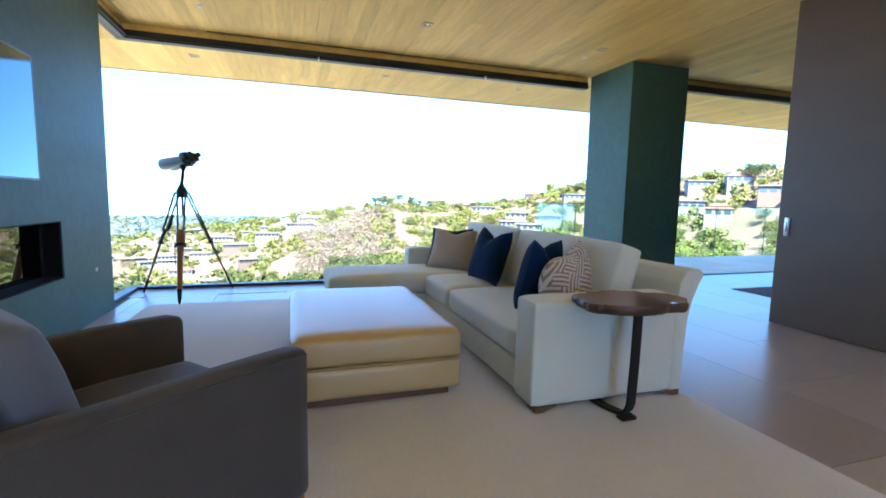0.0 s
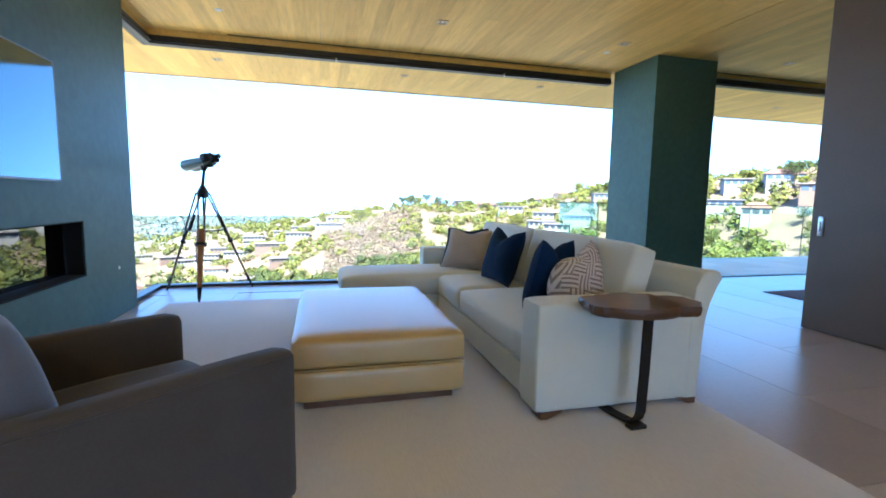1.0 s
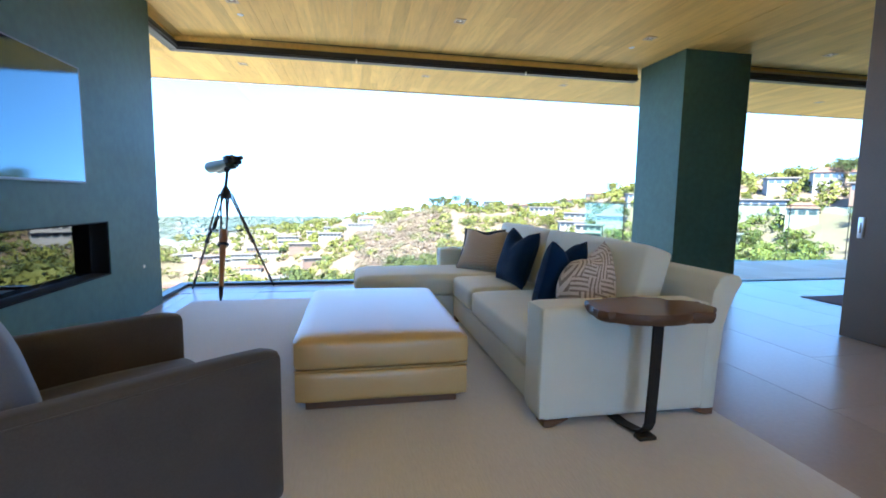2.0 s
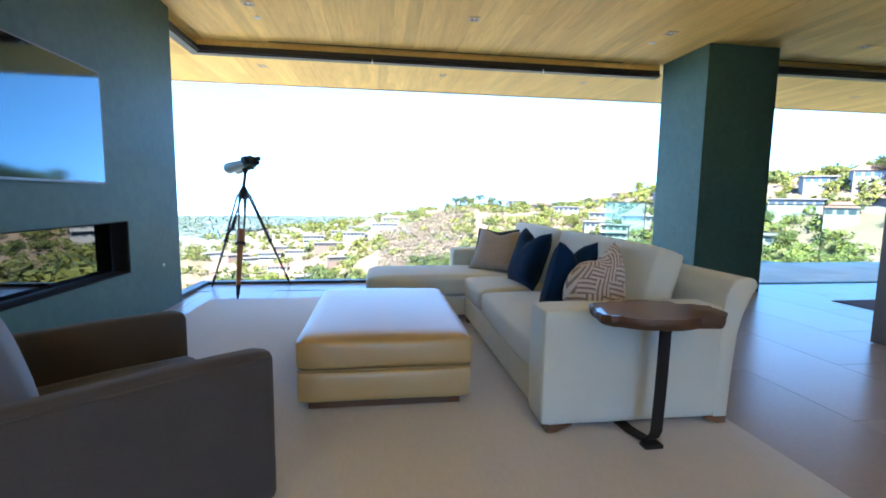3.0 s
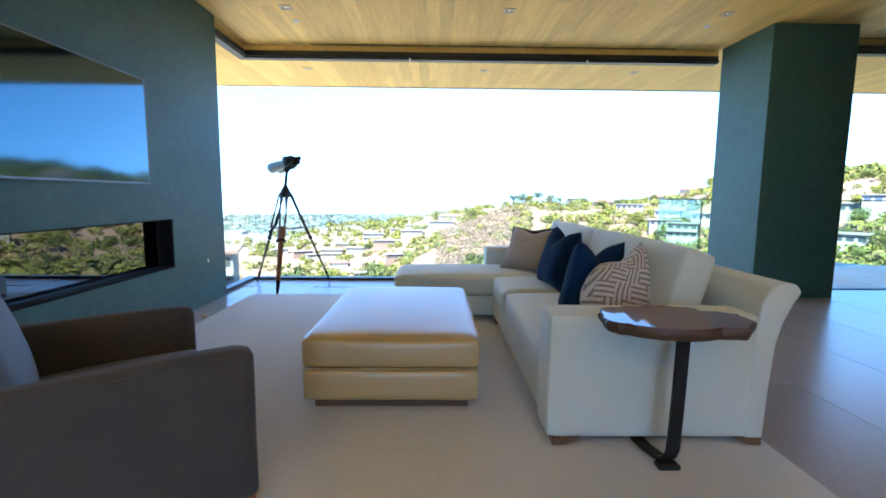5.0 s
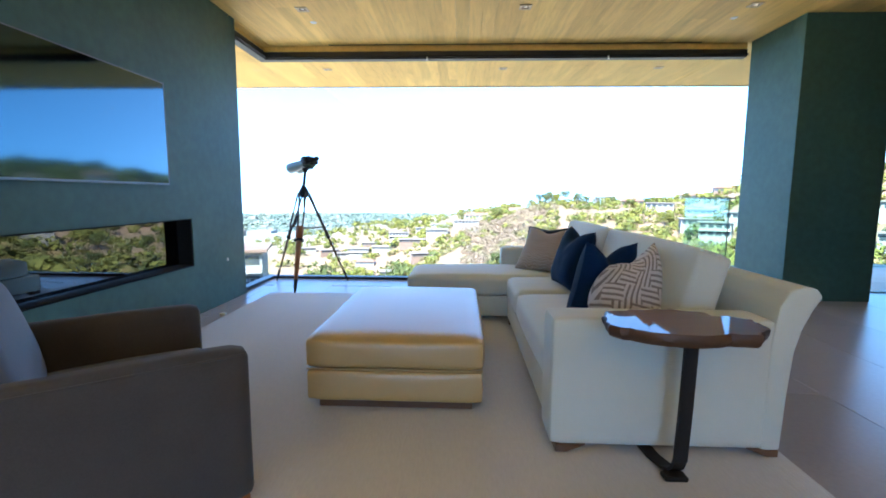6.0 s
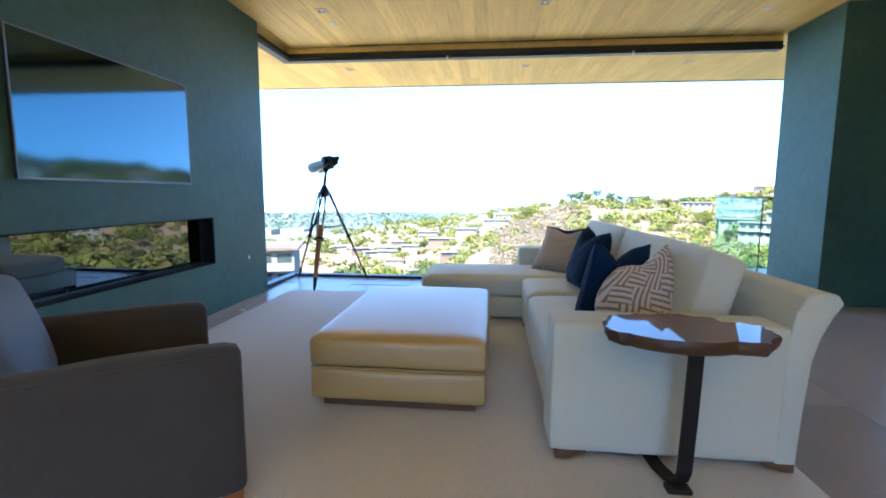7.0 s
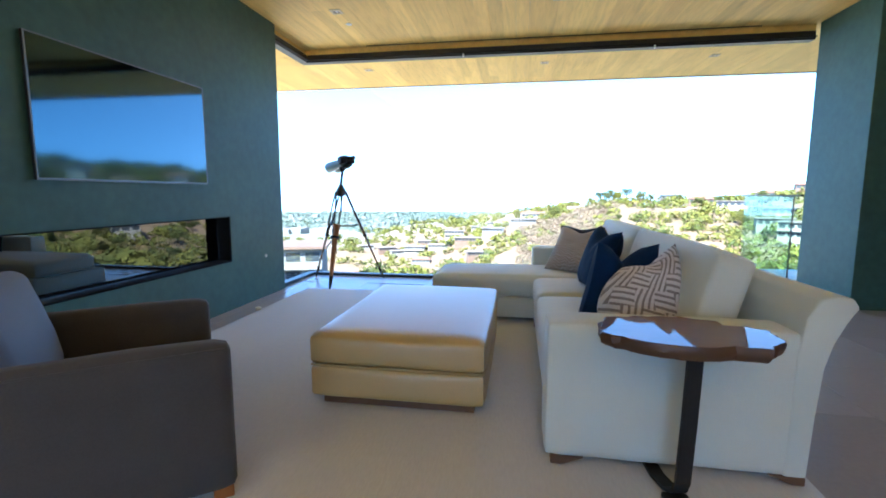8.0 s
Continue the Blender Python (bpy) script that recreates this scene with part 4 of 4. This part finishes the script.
def plant_trees():
    rng = random.Random(21)
    kinds = [tree("oak", 7, 4.2, 1, "rounded olive-green tree on the hillside"), tree("oak", 6, 3.6, 2, "rounded olive-green tree on the hillside"),
             tree("pine", 9, 3.8, 3, "dark green spreading tree on the hillside"), tree("acacia", 6, 3.8, 4, "yellow-green tree on the hillside"),
             tree("dry", 4.5, 3.2, 5, "brownish dry tree on the hillside"), tree("cypress", 10, 2.0, 6, "narrow dark cypress on the hillside")]
    spots = []
    while len(spots) < 225:
        az = rng.uniform(-34, 62)
        d = 26 * (16 ** rng.random())
        if d < 66 or bare(az, d) and rng.random() < 0.9:
            continue
        spots.append((az, d, rng.choice((0, 0, 1, 1, 2, 3, 3, 4, 5)), rng.uniform(0.5, 1.05)))
    # the tall trees that stand out on the ridge, and the hedge below the terrace
    spots += [(9.6, 340, 2, 1.2), (10.6, 330, 0, 1.5), (12.5, 325, 2, 1.2), (8.6, 335, 0, 1.1), (14, 320, 0, 1.2), (11.6, 330, 3, 1.4), (0, 385, 0, 1.4), (-3, 400, 3, 1.4), (31, 330, 3, 1.6), (4.5, 362, 0, 1.4)]
    spots += [(16 + 1.9 * k, 300 + rng.uniform(-60, 60), rng.choice((0, 1, 0, 3)), rng.uniform(0.7, 1.1)) for k in range(14)]
    spots += [(42 + 1.3 * k, 27 + rng.uniform(-2, 2), rng.choice((0, 1, 3)), rng.uniform(0.3, 0.42)) for k in range(14)]
    spots += [(-24 + 3.1 * k, 46 + rng.uniform(-6, 8), rng.choice((0, 1, 3, 0)), rng.uniform(0.6, 0.9)) for k in range(16)]
    spots += [(-29 + 0.98 * k, rng.uniform(88, 165), rng.choice((0, 1, 1, 2, 3, 0)), rng.uniform(1.1, 1.7)) for k in range(46)]
    spots += [(52 + 2.1 * k, rng.uniform(120, 220), rng.choice((0, 1, 2, 2)), rng.uniform(0.9, 1.6)) for k in range(15)]
    first = set()
    for az, d, k, sc in spots:
        x, y, z = place_of(az, d)
        m = pose(x, y, z, 0, 0, rng.uniform(0, 360))
        if d < 60:
            z = min(z, 0.2 - d * math.tan(radians(8.6 if az < 35 else 7.2)) - 4.6 * sc)
            m = pose(x, y, max(z, land(x, y) - 0.4), 0, 0, rng.uniform(0, 360))
        if k not in first:
            first.add(k)
            kinds[k].scale = (sc, sc, sc)
            kinds[k].matrix_basis = m @ Matrix.Diagonal((sc, sc, sc, 1))
        else:
            keep = kinds[k].scale.copy()
            kinds[k].scale = (sc, sc, sc)
            copy_thing(kinds[k], m)
            kinds[k].scale = keep


plant_trees()


def scrub():
    """Bushes past counting, over the canyon and the ridge."""
    rng, gen = random.Random(5), np.random.default_rng(5)
    bushes = []
    for _ in range(8400):
        az, d = rng.uniform(-36, 84), 42 * (16.5 ** rng.random())
        if az > 52 and (d < 95 or rng.random() < 0.6):
            continue
        if bare(az, d) and rng.random() < 0.72 or noise.noise(Vector((az / 5, math.log(d) * 3, 0))) < -0.36:
            continue
        x, y, z = place_of(az, d)
        r = rng.uniform(0.9, 2.9) * (1 + d / 450)
        many, small = (200, 0.125) if d < 150 else (110, 0.17) if d < 270 else (56, 0.25)
        bushes.append(clump((x, y, z + r * 0.4), r, many, r * small, gen, 0.6))
    dry = []
    for _ in range(1500):
        az, d = rng.uniform(0, 11.5), rng.uniform(185, 356)
        x, y, z = place_of(az, d)
        r = rng.uniform(0.9, 2.6)
        dry.append(clump((x, y, z + r * 0.35), r, 70, r * 0.2, gen, 0.6))
    tagged(new("dry_brush", leaf_mesh("dry_brush", dry, M_DRYBRUSH)), "pinkish dry brush over the bare slope", "shrubs", "", "stuff")
    # a belt of low shrubs below the terrace
    for _ in range(240):
        az, d = rng.uniform(35, 64), rng.uniform(22, 62)
        x, y, z = place_of(az, d)
        r = rng.uniform(0.5, 1.3)
        bushes.append(clump((x, y, z + r * 0.35), r, 260, r * 0.1, gen, 0.65))
    tagged(new("scrub", leaf_mesh("scrub", bushes, M_SCRUB)), "low olive and tan scrub over the hills", "shrubs", "", "stuff")


scrub()
# the distance's haze is put into these pale bluish colours
M_CITYTREE = foliage("hazed_tree_canopy", [(0.3, (0.1, 0.135, 0.137)), (0.7, (0.13, 0.16, 0.158))], 0.01)
M_CITYWALL = surface("hazed_city_walls", (0.12, 0.135, 0.14), 0.8, big=0.02, fine=0.2, vary=0.2, bump=0, per="island")


def city():
    """The far plain: tree canopy and low blocks past counting, haze mixed into their colours."""
    rng = random.Random(9)
    gen = np.random.default_rng(9)
    trees = []
    for _ in range(11000):
        az, d = rng.uniform(-34, 30), rng.uniform(950, 4600)
        x, y, z = place_of(az, d)
        r = rng.uniform(5, 15) * (0.7 + d / 3000)
        trees.append(clump((x, y, z + r * 0.3), r, 14, r * 0.36, gen, 0.4, 1.6))
    tagged(new("city_trees", leaf_mesh("city_trees", trees, M_CITYTREE)), "pale green tree canopy of the far plain, haze in its colour", "trees", "", "stuff")
    verts, faces = [], []
    for k in range(1500):
        az, d = rng.uniform(-34, 26), rng.uniform(900, 4600)
        x, y, z = place_of(az, d)
        w, e, h = rng.uniform(8, 26), rng.uniform(8, 22), rng.uniform(5, 13)
        if k % 40 == 0 and d > 3200:
            h = rng.uniform(14, 30)
        i = len(verts)
        verts += [(x - w, y - e, z - 3), (x + w, y - e, z - 3), (x + w, y + e, z - 3), (x - w, y + e, z - 3), (x - w, y - e, z + h), (x + w, y - e, z + h), (x + w, y + e, z + h), (x - w, y + e, z + h)]
        faces += [(i, i + 1, i + 5, i + 4), (i + 1, i + 2, i + 6, i + 5), (i + 2, i + 3, i + 7, i + 6), (i + 3, i, i + 4, i + 7), (i + 4, i + 5, i + 6, i + 7)]
    me = bpy.data.meshes.new("city_blocks")
    me.from_pydata(verts, [], faces)
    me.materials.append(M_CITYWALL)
    tagged(new("city_blocks", me), "low pale blocks of the far city, haze in their colour", "buildings", "", "stuff")


city()
M_HWHITE = surface("white_stucco", (0.17, 0.165, 0.16), 0.8, big=0.3, fine=3, vary=0.06, bump=0.1)
M_HTAN = surface("tan_stucco", (0.1, 0.066, 0.052), 0.8, big=0.3, fine=3, vary=0.08, bump=0.1)
M_HROOF = surface("grey_roofing", (0.11, 0.1, 0.1), 0.85, big=0.3, fine=3, vary=0.12, bump=0.1)
M_HCLAY = surface("clay_roofing", (0.12, 0.062, 0.045), 0.85, big=0.5, fine=5, vary=0.18, bump=0.3)
M_HWIN = surface("far_window_glass", (0.03, 0.04, 0.05), 0.08, vary=0.2, bump=0, spec=0.8)


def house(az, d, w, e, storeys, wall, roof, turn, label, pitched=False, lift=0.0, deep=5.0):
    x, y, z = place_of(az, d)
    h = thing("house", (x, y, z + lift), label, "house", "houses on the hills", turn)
    ht = 3.1 * storeys
    part("wall", box(-w / 2, -e / 2, -deep, w / 2, e / 2, ht), wall, h, "", False)
    if pitched:
        bm = bmesh.new()
        o = 0.6
        a = [bm.verts.new(p) for p in ((-w / 2 - o, -e / 2 - o, ht + 0.01), (w / 2 + o, -e / 2 - o, ht + 0.01), (w / 2 + o, e / 2 + o, ht + 0.01), (-w / 2 - o, e / 2 + o, ht + 0.01))]
        r = [bm.verts.new(p) for p in ((-w / 2 + e / 3, 0, ht + 1.9), (w / 2 - e / 3, 0, ht + 1.9))]
        for f in ((a[0], a[1], r[1], r[0]), (a[1], a[2], r[1]), (a[2], a[3], r[0], r[1]), (a[3], a[0], r[0]), (a[3], a[2], a[1], a[0])):
            bm.faces.new(f)
        part("roof", bm, roof, h, "", False)
    else:
        part("roof", box(-w / 2 - 0.8, -e / 2 - 0.9, ht + 0.005, w / 2 + 0.8, e / 2 + 0.5, ht + 0.4), roof, h, "", False)
    n = max(2, int(w / 2.4))
    for s in range(storeys):
        for k in range(n):
            cx = -w / 2 + (k + 0.5) * w / n
            ww = w / n * 0.36
            part("window", box(cx - ww, -e / 2 - 0.06, 3.1 * s + 1.1, cx + ww, -e / 2 + 0.05, 3.1 * s + 2.5), M_HWIN, h, "", False)
        if s:
            part("balcony", box(-w / 2, -e / 2 - 1.4, 3.1 * s - 0.1, w / 2, -e / 2 - 0.065, 3.1 * s + 0.1), wall, h, "", False)
    return h


# the villa is white: its bluish shade is put into this wall colour
M_HSHADE = surface("shaded_white_stucco", (0.125, 0.135, 0.14), 0.8, big=0.3, fine=3, vary=0.08, bump=0.1)
house(-27.3, 80, 9, 9, 3, M_HSHADE, M_HTAN, 18, "large white villa of three storeys in shade, with a tan cornice", False, -17.0 - place_of(-27.3, 80)[2], 14.0)
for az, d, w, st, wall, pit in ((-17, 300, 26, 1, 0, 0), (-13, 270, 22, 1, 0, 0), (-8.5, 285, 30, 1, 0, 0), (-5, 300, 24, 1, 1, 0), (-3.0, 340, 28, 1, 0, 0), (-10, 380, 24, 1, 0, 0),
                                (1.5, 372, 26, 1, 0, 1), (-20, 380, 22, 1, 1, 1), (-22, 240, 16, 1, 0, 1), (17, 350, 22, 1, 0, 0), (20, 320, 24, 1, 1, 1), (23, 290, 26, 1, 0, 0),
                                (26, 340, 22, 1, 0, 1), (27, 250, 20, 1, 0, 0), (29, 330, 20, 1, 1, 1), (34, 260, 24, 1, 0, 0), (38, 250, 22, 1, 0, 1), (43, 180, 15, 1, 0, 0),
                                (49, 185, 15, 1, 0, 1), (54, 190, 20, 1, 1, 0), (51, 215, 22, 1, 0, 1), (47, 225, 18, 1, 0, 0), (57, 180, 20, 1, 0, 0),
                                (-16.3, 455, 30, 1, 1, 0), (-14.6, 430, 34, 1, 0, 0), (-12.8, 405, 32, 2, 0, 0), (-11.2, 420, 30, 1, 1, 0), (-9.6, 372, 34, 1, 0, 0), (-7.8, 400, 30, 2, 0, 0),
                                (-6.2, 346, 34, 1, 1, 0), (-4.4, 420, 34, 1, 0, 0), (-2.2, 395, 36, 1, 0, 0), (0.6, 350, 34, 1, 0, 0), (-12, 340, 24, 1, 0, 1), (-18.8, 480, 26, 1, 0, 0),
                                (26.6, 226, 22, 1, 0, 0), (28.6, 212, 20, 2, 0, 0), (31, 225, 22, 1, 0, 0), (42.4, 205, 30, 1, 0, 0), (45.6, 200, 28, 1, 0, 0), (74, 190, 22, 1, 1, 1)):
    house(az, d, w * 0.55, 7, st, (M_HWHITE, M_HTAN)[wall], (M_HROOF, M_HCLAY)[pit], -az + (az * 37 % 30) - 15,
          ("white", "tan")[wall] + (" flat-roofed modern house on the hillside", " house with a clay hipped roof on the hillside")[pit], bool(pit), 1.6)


# ---- floor tiles ----
def tiles(parent, x0, x1, y0, y1, w, e, phase_x, phase_y, z, material, avoid):
    bm = box(0.0015, 0.0015, -0.010, w - 0.0015, e - 0.0015, 0, 0.0012, 1)
    me = mesh_of("tile", bm, material, False)
    cut = {}
    i0, i1 = math.floor((x0 - phase_x) / w), math.ceil((x1 - phase_x) / w)
    for i in range(i0, i1):
        off = phase_y + (e / 2 if i % 2 else 0)
        for j in range(math.floor((y0 - off) / e), math.ceil((y1 - off) / e)):
            ax, ay, bx, by = phase_x + i * w, off + j * e, phase_x + (i + 1) * w, off + (j + 1) * e
            cx, cy, dx, dy = max(ax, x0), max(ay, y0), min(bx, x1), min(by, y1)
            if dx - cx < 0.03 or dy - cy < 0.03 or avoid(cx, cy, dx, dy):
                continue
            if (cx, cy, dx, dy) == (ax, ay, bx, by):
                ob = new("tile", me)
            else:
                ob = new("tile", mesh_of("tile", box(0.0015, 0.0015, -0.010, dx - cx - 0.0015, dy - cy - 0.0015, 0, 0.0012, 1), material, False))
            ob.parent = parent
            ob.location = (cx, cy, z)


fl = bpy.data.objects["floor_slab"]
inside = lambda x0, y0, x1, y1: x0 > 8.26 and x1 < 9.2 and y0 > 6.3
tiles(fl, WX, 16.0, -5.0, 6.855, 0.765, 1.53, 0.685, 0.0, 0.0, M_TILE, inside)
tiles(bpy.data.objects["floor_edge"], 2.034, EX, 6.856, 7.348, 0.765, 1.53, 0.685, 0.0, 0.0, M_TILE, lambda *a: False)
tiles(bpy.data.objects["terrace"], 8.34, 16.1, 6.958, 9.04, 0.765, 0.765, 0.685, 0.0, -0.004, M_STONE, lambda x0, y0, x1, y1: x0 < 9.23 and y0 < 7.2 and x1 < 9.3)
